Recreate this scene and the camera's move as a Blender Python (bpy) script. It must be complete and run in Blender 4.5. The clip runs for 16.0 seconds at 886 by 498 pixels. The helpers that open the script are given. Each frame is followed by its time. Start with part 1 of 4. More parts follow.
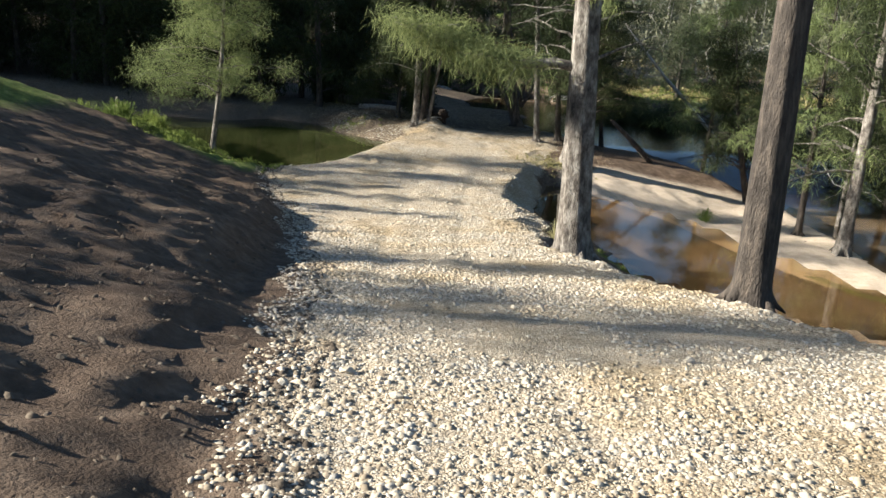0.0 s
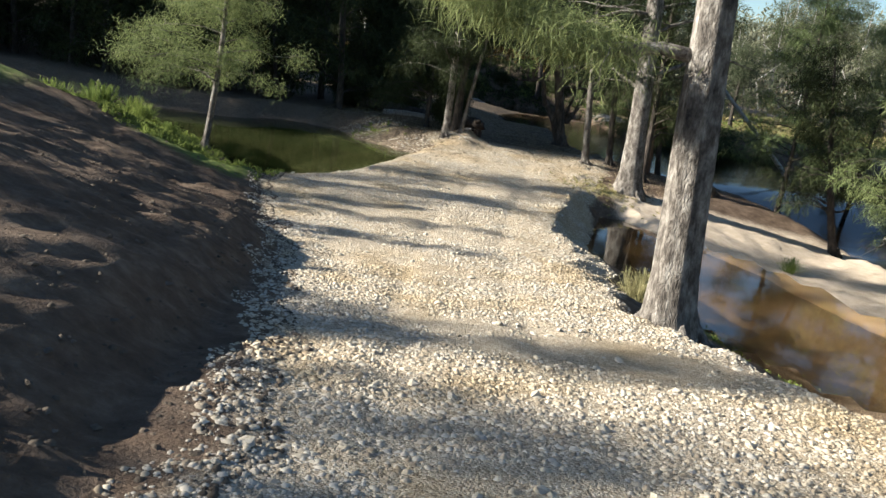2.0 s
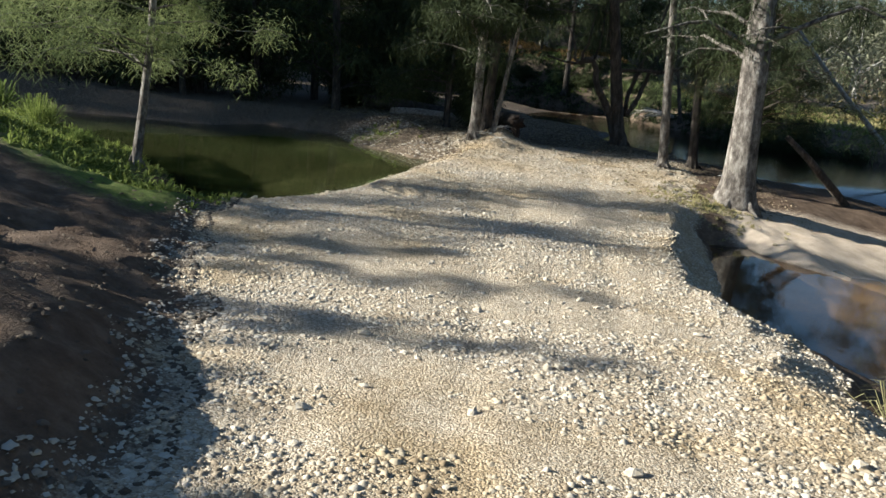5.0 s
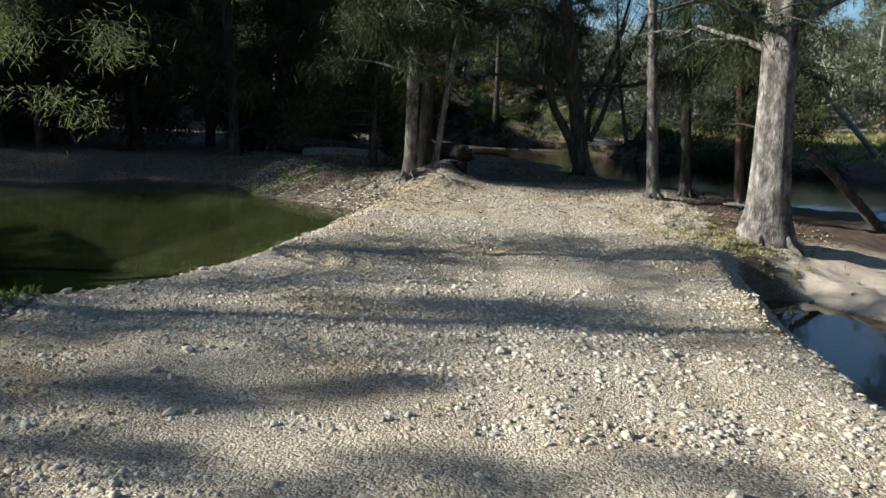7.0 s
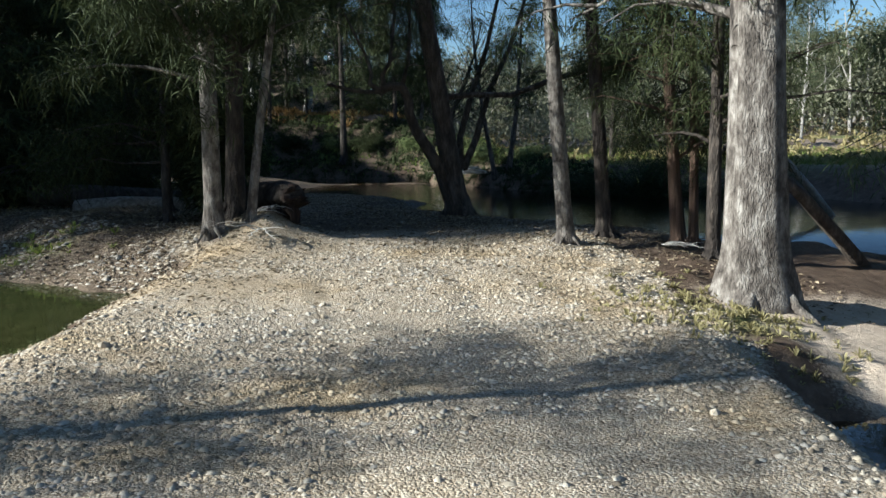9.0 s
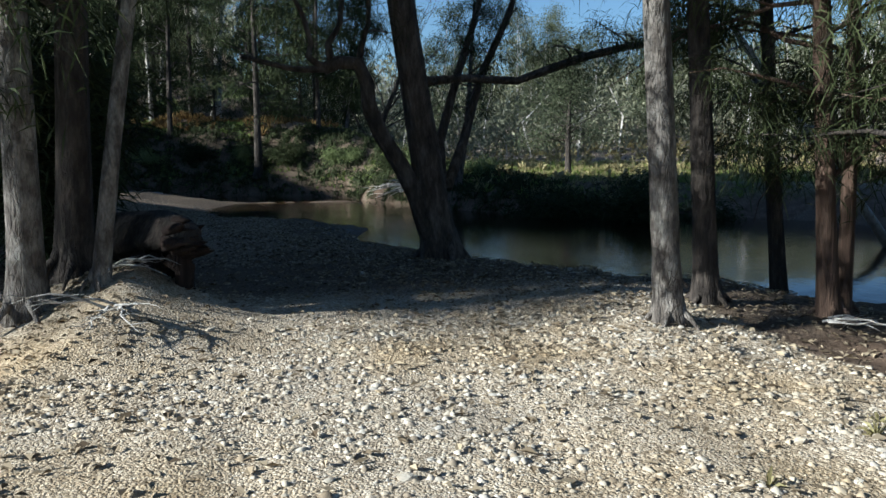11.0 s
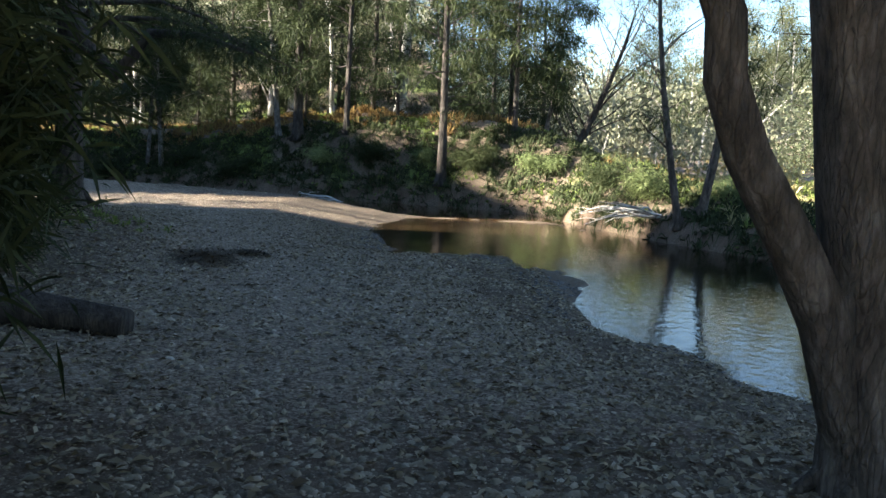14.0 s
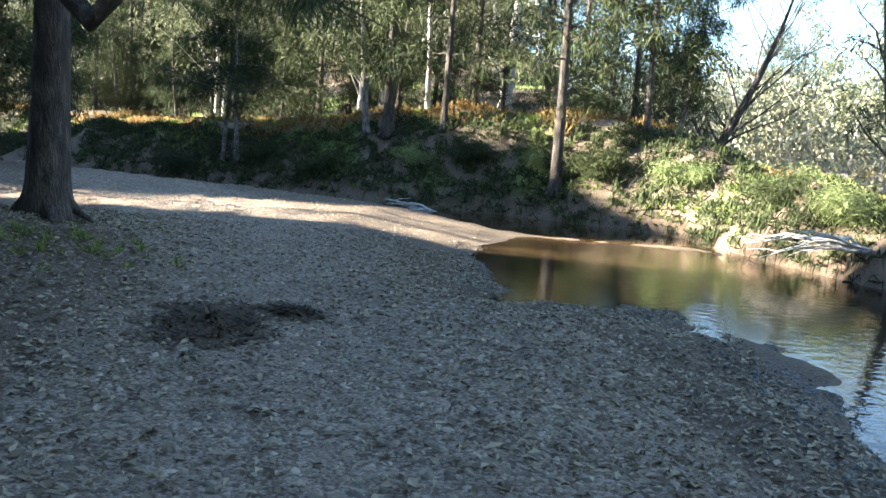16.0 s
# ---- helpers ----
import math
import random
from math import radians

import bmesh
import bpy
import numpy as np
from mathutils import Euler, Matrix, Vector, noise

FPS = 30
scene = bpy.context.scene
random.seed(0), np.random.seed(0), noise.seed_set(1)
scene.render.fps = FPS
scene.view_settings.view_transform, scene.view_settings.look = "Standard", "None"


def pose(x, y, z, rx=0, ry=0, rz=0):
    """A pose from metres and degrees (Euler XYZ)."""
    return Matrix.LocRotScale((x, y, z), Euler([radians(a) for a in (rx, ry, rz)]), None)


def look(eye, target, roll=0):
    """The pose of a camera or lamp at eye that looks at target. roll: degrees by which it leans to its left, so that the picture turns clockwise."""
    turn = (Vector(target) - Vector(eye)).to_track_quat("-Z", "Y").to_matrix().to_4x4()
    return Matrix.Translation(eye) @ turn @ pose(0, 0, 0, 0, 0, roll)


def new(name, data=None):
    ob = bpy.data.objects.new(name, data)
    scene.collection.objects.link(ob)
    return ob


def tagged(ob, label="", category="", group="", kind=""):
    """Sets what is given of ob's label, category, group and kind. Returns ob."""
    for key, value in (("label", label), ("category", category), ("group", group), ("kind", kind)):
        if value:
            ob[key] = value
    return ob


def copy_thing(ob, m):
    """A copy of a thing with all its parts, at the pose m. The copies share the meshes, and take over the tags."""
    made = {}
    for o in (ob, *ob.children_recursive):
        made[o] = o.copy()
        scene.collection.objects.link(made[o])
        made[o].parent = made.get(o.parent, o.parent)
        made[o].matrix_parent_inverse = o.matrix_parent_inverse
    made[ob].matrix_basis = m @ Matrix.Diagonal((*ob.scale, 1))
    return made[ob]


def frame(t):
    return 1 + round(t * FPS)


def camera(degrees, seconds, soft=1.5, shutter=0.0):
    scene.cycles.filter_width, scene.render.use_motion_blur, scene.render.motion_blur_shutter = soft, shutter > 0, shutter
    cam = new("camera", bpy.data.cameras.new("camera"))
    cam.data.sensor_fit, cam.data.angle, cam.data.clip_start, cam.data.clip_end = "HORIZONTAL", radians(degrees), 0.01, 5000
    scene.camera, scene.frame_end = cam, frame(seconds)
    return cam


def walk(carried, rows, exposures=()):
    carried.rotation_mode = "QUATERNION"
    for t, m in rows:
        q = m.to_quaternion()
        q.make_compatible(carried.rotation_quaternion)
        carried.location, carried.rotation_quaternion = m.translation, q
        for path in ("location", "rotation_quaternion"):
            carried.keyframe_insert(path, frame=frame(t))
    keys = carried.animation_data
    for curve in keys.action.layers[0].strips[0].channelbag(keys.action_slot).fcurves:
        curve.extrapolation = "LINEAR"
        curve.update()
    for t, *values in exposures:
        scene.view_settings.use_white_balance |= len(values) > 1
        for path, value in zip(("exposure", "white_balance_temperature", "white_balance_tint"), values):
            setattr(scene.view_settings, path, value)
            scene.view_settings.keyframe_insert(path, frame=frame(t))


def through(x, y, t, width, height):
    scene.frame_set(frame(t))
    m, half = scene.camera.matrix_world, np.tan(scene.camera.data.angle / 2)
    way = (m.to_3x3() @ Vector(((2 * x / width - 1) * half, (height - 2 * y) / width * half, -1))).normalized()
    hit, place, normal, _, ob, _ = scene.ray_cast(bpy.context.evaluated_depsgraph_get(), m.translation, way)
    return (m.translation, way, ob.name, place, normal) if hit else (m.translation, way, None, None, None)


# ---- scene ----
# the camera, carried on a vehicle that rolls down a gravel track to a creek
cam = camera(57.98, 16.0)
PATH = [
    (0.0, 0.000, 0.000, 5.216, 74.34, -3.71, 0.00),
    (0.5, -0.049, 1.255, 5.004, 73.69, -4.12, 0.56),
    (1.0, -0.061, 2.461, 4.840, 74.08, -1.99, 0.32),
    (1.5, -0.197, 3.548, 4.628, 76.88, -4.88, 1.57),
    (2.0, -0.318, 4.826, 4.418, 75.29, -7.13, 2.20),
    (2.5, -0.350, 6.118, 4.260, 73.16, -6.23, 2.39),
    (3.0, -0.411, 7.344, 4.034, 74.67, -7.39, 2.86),
    (3.5, -0.461, 8.599, 3.846, 74.11, -5.94, 3.40),
    (4.0, -0.608, 9.944, 3.661, 74.20, -7.39, 4.04),
    (4.2, -0.666, 10.479, 3.607, 74.48, -6.63, 3.94),
    (6.3, -1.607, 15.614, 2.705, 77.77, -2.25, -0.71),
    (6.5, -1.576, 16.203, 2.652, 78.06, -1.49, -1.55),
    (7.0, -1.437, 17.745, 2.523, 79.49, -2.04, -3.53),
    (7.5, -1.249, 19.284, 2.391, 79.99, -0.06, -6.39),
    (8.0, -1.062, 20.821, 2.326, 80.44, -1.61, -9.00),
    (8.5, -0.722, 22.172, 2.272, 80.75, 2.54, -11.61),
    (8.7, -0.612, 22.698, 2.251, 81.61, 1.97, -12.46),
    (10.8, -0.120, 28.807, 2.079, 82.79, 0.08, -20.35),
    (11.0, 0.035, 29.293, 2.088, 83.03, 0.19, -20.22),
    (11.5, 0.392, 30.531, 2.090, 83.43, -0.99, -19.18),
    (12.0, 0.745, 31.747, 2.120, 83.29, -1.02, -17.75),
    (12.5, 1.014, 32.891, 2.107, 83.23, -1.69, -16.09),
    (13.0, 1.113, 34.009, 2.167, 83.53, -1.00, -13.55),
    (13.5, 1.101, 35.101, 2.234, 83.13, -1.83, -10.56),
    (14.0, 1.097, 36.277, 2.321, 82.84, -2.40, -7.05),
    (14.5, 1.165, 37.589, 2.334, 82.01, -1.75, -4.35),
    (15.0, 1.138, 38.945, 2.302, 82.96, -2.53, -0.93),
    (15.5, 1.051, 40.267, 2.256, 82.97, -3.41, 1.30),
    (16.0, 0.983, 41.615, 2.241, 82.66, -3.78, -0.47),
]
EXPOSURE = [(0.0, 1.85, 6400, 7), (1.5, 1.9, 6350, 7), (4.0, 1.8, 6250, 6), (6.5, 1.4, 5900, 5), (8.5, 1.45, 5750, 4), (11.0, 1.4, 5500, 4), (12.5, 2.25, 6000, 5), (13.5, 2.9, 6600, 7), (14.5, 3.75, 6600, 8), (16.0, 4.15, 6600, 8)]
walk(cam, [(t, pose(*row)) for t, *row in PATH], EXPOSURE)

# ---- world, sun, exposure ----
SUN_AZ, SUN_EL = 272.0, 22.0  # compass-like degrees: where the sun stands, and its height
sun_way = Vector((math.sin(radians(SUN_AZ)) * math.cos(radians(SUN_EL)), math.cos(radians(SUN_AZ)) * math.cos(radians(SUN_EL)), math.sin(radians(SUN_EL))))
world = bpy.data.worlds.new("sky")
scene.world = world
world.use_nodes = True
wn = world.node_tree
sky = wn.nodes.new("ShaderNodeTexSky")
sky.sky_type, sky.sun_disc = "NISHITA", False
sky.sun_elevation, sky.sun_rotation = radians(SUN_EL), radians(SUN_AZ)
sky.air_density, sky.dust_density, sky.ozone_density = 1.0, 0.1, 3.2
wn.links.new(sky.outputs[0], wn.nodes["Background"].inputs[0])
wn.nodes["Background"].inputs[1].default_value = 0.045
sun = new("sun", bpy.data.lights.new("sun", "SUN"))
sun.data.energy, sun.data.angle, sun.data.color = 5.0, radians(0.6), (1.0, 0.93, 0.83)
sun.matrix_world = look(sun_way * 100, (0, 0, 0))


# ---- materials ----
def material(name):
    m = bpy.data.materials.new(name)
    m.use_nodes = True
    t = m.node_tree
    return m, t.nodes, t.links, t.nodes["Principled BSDF"]


def nnoise(nodes, links, scale, detail=4, rough=0.6, vec=None):
    n = nodes.new("ShaderNodeTexNoise")
    n.inputs["Scale"].default_value, n.inputs["Detail"].default_value, n.inputs["Roughness"].default_value = scale, detail, rough
    if vec is not None:
        links.new(vec, n.inputs["Vector"])
    return n


def ramp(nodes, links, source, stops):
    r = nodes.new("ShaderNodeValToRGB")
    e = r.color_ramp.elements
    while len(e) < len(stops):
        e.new(0.5)
    for el, (p, c) in zip(e, stops):
        el.position, el.color = p, (*c, 1)
    links.new(source, r.inputs[0])
    return r.outputs[0]


def mix(nodes, links, fac, a, b, kind="MIX"):
    n = nodes.new("ShaderNodeMix")
    n.data_type, n.blend_type = "RGBA", kind
    for sock, v in ((n.inputs[0], fac), (n.inputs[6], a), (n.inputs[7], b)):
        if isinstance(v, (int, float)):
            sock.default_value = v
        elif isinstance(v, tuple):
            sock.default_value = (*v, 1)
        else:
            links.new(v, sock)
    return n.outputs[2]


def bump(nodes, links, bsdf, height, strength, distance):
    b = nodes.new("ShaderNodeBump")
    b.inputs["Strength"].default_value, b.inputs["Distance"].default_value = strength, distance
    links.new(height, b.inputs["Height"])
    links.new(b.outputs[0], bsdf.inputs["Normal"])
    return b


def plain(name, stops, scale, rough=0.8, bump_h=0.02, island=0.0, stretch=None, fine=None, crack=0.0):
    """A rough natural surface: noise through colour stops, fine grain, relief; island: how far pieces differ."""
    m, nodes, links, b = material(name)
    co = nodes.new("ShaderNodeTexCoord").outputs["Object"]
    if stretch:
        mp = nodes.new("ShaderNodeMapping")
        mp.inputs["Scale"].default_value = stretch
        links.new(co, mp.inputs["Vector"])
        co = mp.outputs[0]
    n1 = nnoise(nodes, links, scale, 6, 0.65, co)
    col = ramp(nodes, links, n1.outputs[0], stops)
    n2 = nnoise(nodes, links, fine or scale * 9, 3, 0.6, co)
    col = mix(nodes, links, 0.35, col, ramp(nodes, links, n2.outputs[0], [(0.3, (0.35, 0.35, 0.35)), (0.7, (1, 1, 1))]), "MULTIPLY")
    if island:
        g = nodes.new("ShaderNodeNewGeometry")
        lo, hi = 1 - island, 1.0
        col = mix(nodes, links, 1.0, col, ramp(nodes, links, g.outputs["Random Per Island"], [(0.0, (lo, lo, lo)), (0.5, (0.5 * (lo + hi), 0.5 * (lo + hi), 0.48 * (lo + hi))), (1.0, (hi, hi, hi))]), "MULTIPLY")
    height = n2.outputs[0]
    if crack:
        # long narrow plates between dark furrows
        mp = nodes.new("ShaderNodeMapping")
        mp.inputs["Scale"].default_value = (1, 1, 0.26)
        links.new(nodes["Texture Coordinate"].outputs["Object"], mp.inputs["Vector"])
        bend = mix(nodes, links, 0.13, mp.outputs[0], nnoise(nodes, links, 6, 3, 0.6, mp.outputs[0]).outputs["Color"], "ADD")
        v = nodes.new("ShaderNodeTexVoronoi")
        v.feature = "DISTANCE_TO_EDGE"
        v.inputs["Scale"].default_value = crack
        links.new(bend, v.inputs["Vector"])
        furrow = ramp(nodes, links, v.outputs["Distance"], [(0.0, (0.42, 0.40, 0.38)), (0.10, (0.85, 0.85, 0.85)), (0.25, (1, 1, 1))])
        col = mix(nodes, links, 0.3, col, furrow, "MULTIPLY")
        height = mix(nodes, links, 0.3, n2.outputs[0], furrow)
    links.new(col, b.inputs["Base Color"])
    b.inputs["Roughness"].default_value = rough
    b.inputs["Specular IOR Level"].default_value = 0.25
    if bump_h:
        bump(nodes, links, b, height, 0.9, bump_h)
    return m


def ground_material():
    m, nodes, links, b = material("earth")
    co = nodes.new("ShaderNodeTexCoord").outputs["Object"]
    big = nnoise(nodes, links, 0.5, 5, 0.6, co)
    mid = nnoise(nodes, links, 3.5, 6, 0.7, co)
    fine = nnoise(nodes, links, 28, 4, 0.7, co)
    vor = nodes.new("ShaderNodeTexVoronoi")
    vor.inputs["Scale"].default_value = 55
    vor.feature = "F1"
    links.new(co, vor.inputs["Vector"])
    soil = ramp(nodes, links, mid.outputs[0], [(0.25, (0.06, 0.041, 0.029)), (0.5, (0.125, 0.09, 0.064)), (0.75, (0.215, 0.163, 0.12))])
    soil = mix(nodes, links, 0.5, soil, ramp(nodes, links, big.outputs[0], [(0.35, (0.55, 0.45, 0.38)), (0.65, (1, 0.95, 0.9))]), "MULTIPLY")
    drift = ramp(nodes, links, big.outputs[0], [(0.35, (0.80, 0.72, 0.58)), (0.5, (1, 0.97, 0.92)), (0.68, (0.82, 0.82, 0.82))])
    tone = nodes.new("ShaderNodeSeparateColor")
    links.new(vor.outputs["Color"], tone.inputs[0])
    grav = ramp(nodes, links, tone.outputs[0], [(0.0, (0.29, 0.24, 0.18)), (0.35, (0.46, 0.395, 0.305)), (0.7, (0.57, 0.505, 0.41)), (1.0, (0.66, 0.60, 0.51))])
    gaps = ramp(nodes, links, vor.outputs["Distance"], [(0.35, (1, 1, 1)), (0.65, (0.80, 0.77, 0.73))])
    grav = mix(nodes, links, 1.0, grav, gaps, "MULTIPLY")
    grav = mix(nodes, links, 0.7, grav, ramp(nodes, links, mid.outputs[0], [(0.3, (0.68, 0.66, 0.62)), (0.7, (1, 1, 1))]), "MULTIPLY")
    grav = mix(nodes, links, 1.0, grav, drift, "MULTIPLY")
    grass = ramp(nodes, links, mid.outputs[0], [(0.3, (0.06, 0.075, 0.02)), (0.55, (0.13, 0.17, 0.04)), (0.75, (0.26, 0.25, 0.10))])
    sand = ramp(nodes, links, mid.outputs[0], [(0.3, (0.42, 0.33, 0.24)), (0.7, (0.60, 0.50, 0.39))])
    litter = ramp(nodes, links, fine.outputs[0], [(0.3, (0.042, 0.031, 0.021)), (0.5, (0.115, 0.086, 0.06)), (0.72, (0.235, 0.18, 0.128))])
    at = nodes.new("ShaderNodeAttribute")
    at.attribute_name = "zone"
    sep = nodes.new("ShaderNodeSeparateColor")
    links.new(at.outputs["Color"], sep.inputs[0])
    col = soil
    for sock, layer in ((at.outputs["Alpha"], litter), (sep.outputs[2], sand), (sep.outputs[1], grass), (sep.outputs[0], grav)):
        add = nodes.new("ShaderNodeMath")
        add.operation = "MULTIPLY_ADD"
        links.new(fine.outputs[0], add.inputs[0])
        add.inputs[1].default_value = 0.9
        add.inputs[2].default_value = -0.45
        s2 = nodes.new("ShaderNodeMath")
        s2.operation = "ADD"
        links.new(add.outputs[0], s2.inputs[0])
        links.new(sock, s2.inputs[1])
        s3 = nodes.new("ShaderNodeMapRange")
        s3.inputs[1].default_value, s3.inputs[2].default_value = 0.3, 0.7
        links.new(s2.outputs[0], s3.inputs[0])
        col = mix(nodes, links, s3.outputs[0], col, layer)
    links.new(col, b.inputs["Base Color"])
    b.inputs["Roughness"].default_value = 0.9
    b.inputs["Specular IOR Level"].default_value = 0.15
    h = nodes.new("ShaderNodeMath")
    h.operation = "ADD"
    links.new(mid.outputs[0], h.inputs[0])
    links.new(fine.outputs[0], h.inputs[1])
    inv = nodes.new("ShaderNodeMath")
    inv.operation = "MULTIPLY_ADD"
    low = nodes.new("ShaderNodeMath")
    low.operation = "MULTIPLY"
    low.inputs[1].default_value = 0.55
    links.new(sep.outputs[0], low.inputs[0])
    links.new(vor.outputs["Distance"], inv.inputs[0])
    links.new(low.outputs[0], inv.inputs[1])
    links.new(h.outputs[0], inv.inputs[2])
    h = nodes.new("ShaderNodeMath")
    h.operation = "SUBTRACT"
    h.inputs[0].default_value = 1.0
    links.new(inv.outputs[0], h.inputs[1])
    bump(nodes, links, b, h.outputs[0], 0.8, 0.026)
    return m


def water_material(name, tint, clear, ripple, scale):
    m, nodes, links, b = material(name)
    co = nodes.new("ShaderNodeTexCoord").outputs["Object"]
    n = nnoise(nodes, links, scale, 3, 0.5, co)
    links.new(ramp(nodes, links, nnoise(nodes, links, 0.35, 3, 0.5, co).outputs[0], [(0.3, tint), (0.7, tuple(1.25 * c for c in tint))]), b.inputs["Base Color"])
    b.inputs["Roughness"].default_value = 0.03
    b.inputs["IOR"].default_value = 1.33
    b.inputs["Transmission Weight"].default_value = clear
    bump(nodes, links, b, n.outputs[0], ripple, 0.03)
    return m


def leaf_material(name, dark, light, through=0.35):
    m, nodes, links, b = material(name)
    g = nodes.new("ShaderNodeNewGeometry")
    o = nodes.new("ShaderNodeObjectInfo")
    col = ramp(nodes, links, g.outputs["Random Per Island"], [(0.0, dark), (1.0, light)])
    col = mix(nodes, links, 1.0, col, ramp(nodes, links, o.outputs["Random"], [(0.0, (0.7, 0.75, 0.7)), (1.0, (1.1, 1.05, 0.95))]), "MULTIPLY")
    links.new(col, b.inputs["Base Color"])
    b.inputs["Roughness"].default_value = 0.75
    b.inputs["Specular IOR Level"].default_value = 0.12
    t = nodes.new("ShaderNodeBsdfTranslucent")
    links.new(col, t.inputs["Color"])
    ms = nodes.new("ShaderNodeMixShader")
    ms.inputs[0].default_value = through
    links.new(b.outputs[0], ms.inputs[1])
    links.new(t.outputs[0], ms.inputs[2])
    links.new(ms.outputs[0], nodes["Material Output"].inputs[0])
    return m


def stone_material():
    """Crushed stone: every piece its own tan, grey or cream, in broad drifts."""
    m, nodes, links, b = material("crushed_stone")
    co = nodes.new("ShaderNodeTexCoord").outputs["Object"]
    g = nodes.new("ShaderNodeNewGeometry")
    col = ramp(nodes, links, g.outputs["Random Per Island"], [(0.0, (0.20, 0.165, 0.12)), (0.2, (0.36, 0.30, 0.225)), (0.5, (0.54, 0.475, 0.37)), (0.75, (0.44, 0.415, 0.37)), (1.0, (0.62, 0.56, 0.46))])
    big = nnoise(nodes, links, 0.5, 5, 0.6, co)
    col = mix(nodes, links, 1.0, col, ramp(nodes, links, big.outputs[0], [(0.35, (0.86, 0.77, 0.62)), (0.5, (1, 0.97, 0.92)), (0.68, (0.84, 0.84, 0.84))]), "MULTIPLY")
    fine = nnoise(nodes, links, 60, 3, 0.6, co)
    col = mix(nodes, links, 0.3, col, ramp(nodes, links, fine.outputs[0], [(0.3, (0.5, 0.5, 0.5)), (0.7, (1, 1, 1))]), "MULTIPLY")
    links.new(col, b.inputs["Base Color"])
    b.inputs["Roughness"].default_value, b.inputs["Specular IOR Level"].default_value = 0.85, 0.25
    bump(nodes, links, b, fine.outputs[0], 0.5, 0.006)
    return m


EARTH = ground_material()
STONE = stone_material()
BAR_STONE = plain("creek_gravel", [(0.3, (0.24, 0.185, 0.13)), (0.55, (0.45, 0.365, 0.265)), (0.75, (0.62, 0.52, 0.40))], 5, 0.9, 0.006, island=0.75)
WET_STONE = plain("wet_creek_stone", [(0.3, (0.035, 0.03, 0.024)), (0.6, (0.10, 0.085, 0.068)), (0.8, (0.20, 0.17, 0.14))], 5, 0.35, 0.006, island=0.5)
WET_LITTER = leaf_material("damp_rotting_leaves", (0.022, 0.016, 0.011), (0.11, 0.08, 0.052), 0.05)
BARK = plain("she_oak_bark", [(0.30, (0.035, 0.030, 0.026)), (0.45, (0.13, 0.112, 0.095)), (0.57, (0.25, 0.225, 0.195)), (0.72, (0.42, 0.395, 0.35))], 2.4, 0.95, 0.05, stretch=(3.2, 3.2, 1.5), fine=11, crack=27)
DARK_BARK = plain("dark_bark", [(0.28, (0.022, 0.018, 0.015)), (0.5, (0.06, 0.05, 0.042)), (0.75, (0.15, 0.12, 0.095))], 2.2, 0.95, 0.06, stretch=(4, 4, 1.2), fine=9)
GUM_BARK = plain("smooth_gum_bark", [(0.3, (0.26, 0.235, 0.20)), (0.55, (0.46, 0.43, 0.385)), (0.75, (0.66, 0.63, 0.58))], 1.2, 0.7, 0.01, stretch=(2, 2, 0.5))
FAR_BARK = plain("grey_gum_bark", [(0.3, (0.22, 0.20, 0.175)), (0.55, (0.38, 0.355, 0.32)), (0.75, (0.56, 0.53, 0.49))], 0.4, 0.8, 0.01, stretch=(2, 2, 0.5))
RED_BARK = plain("reddish_bark", [(0.3, (0.065, 0.042, 0.03)), (0.55, (0.15, 0.098, 0.07)), (0.75, (0.25, 0.18, 0.138))], 2.0, 0.95, 0.05, stretch=(5, 5, 0.6), fine=9)
BROWN_BARK = plain("grey_brown_bark", [(0.28, (0.04, 0.032, 0.026)), (0.5, (0.12, 0.095, 0.075)), (0.75, (0.27, 0.22, 0.18))], 2.2, 0.95, 0.05, stretch=(4, 4, 1.4), fine=9, crack=24)
STUMP_WOOD = plain("splintered_stump_wood", [(0.3, (0.018, 0.012, 0.010)), (0.55, (0.045, 0.03, 0.024)), (0.75, (0.095, 0.066, 0.052))], 2.0, 0.95, 0.03, stretch=(7, 7, 0.7), fine=9)
DEAD_WOOD = plain("grey_dead_wood", [(0.3, (0.15, 0.12, 0.09)), (0.55, (0.34, 0.30, 0.25)), (0.75, (0.55, 0.50, 0.44))], 2.0, 0.9, 0.03, stretch=(6, 6, 6))
BLEACHED = plain("bleached_dead_wood", [(0.3, (0.34, 0.31, 0.27)), (0.55, (0.56, 0.53, 0.48)), (0.75, (0.72, 0.69, 0.64))], 2.0, 0.85, 0.01, stretch=(6, 6, 6))
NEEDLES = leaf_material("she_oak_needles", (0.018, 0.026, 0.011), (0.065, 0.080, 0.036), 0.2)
# NEEDLES lightened in colour for sunlit trees; also for young and yellow-green growth
PALE_NEEDLES = leaf_material("pale_sunlit_needles", (0.11, 0.14, 0.06), (0.29, 0.33, 0.15))
GUM_LEAVES = leaf_material("gum_leaves", (0.055, 0.066, 0.038), (0.155, 0.165, 0.10))
GRASS = leaf_material("grass_blades", (0.09, 0.13, 0.03), (0.28, 0.33, 0.10))
DRY_GRASS = leaf_material("dry_grass_blades", (0.19, 0.165, 0.08), (0.42, 0.375, 0.21))
FERN = leaf_material("rusty_bracken", (0.12, 0.062, 0.028), (0.38, 0.26, 0.11))
LITTER = leaf_material("fallen_leaves", (0.085, 0.06, 0.04), (0.43, 0.345, 0.25), 0.1)
# gum leaves again, paled in colour for the sunlit hills
FAR_LEAVES = leaf_material("sunlit_hillside_leaves", (0.12, 0.125, 0.085), (0.29, 0.29, 0.21), 0.3)
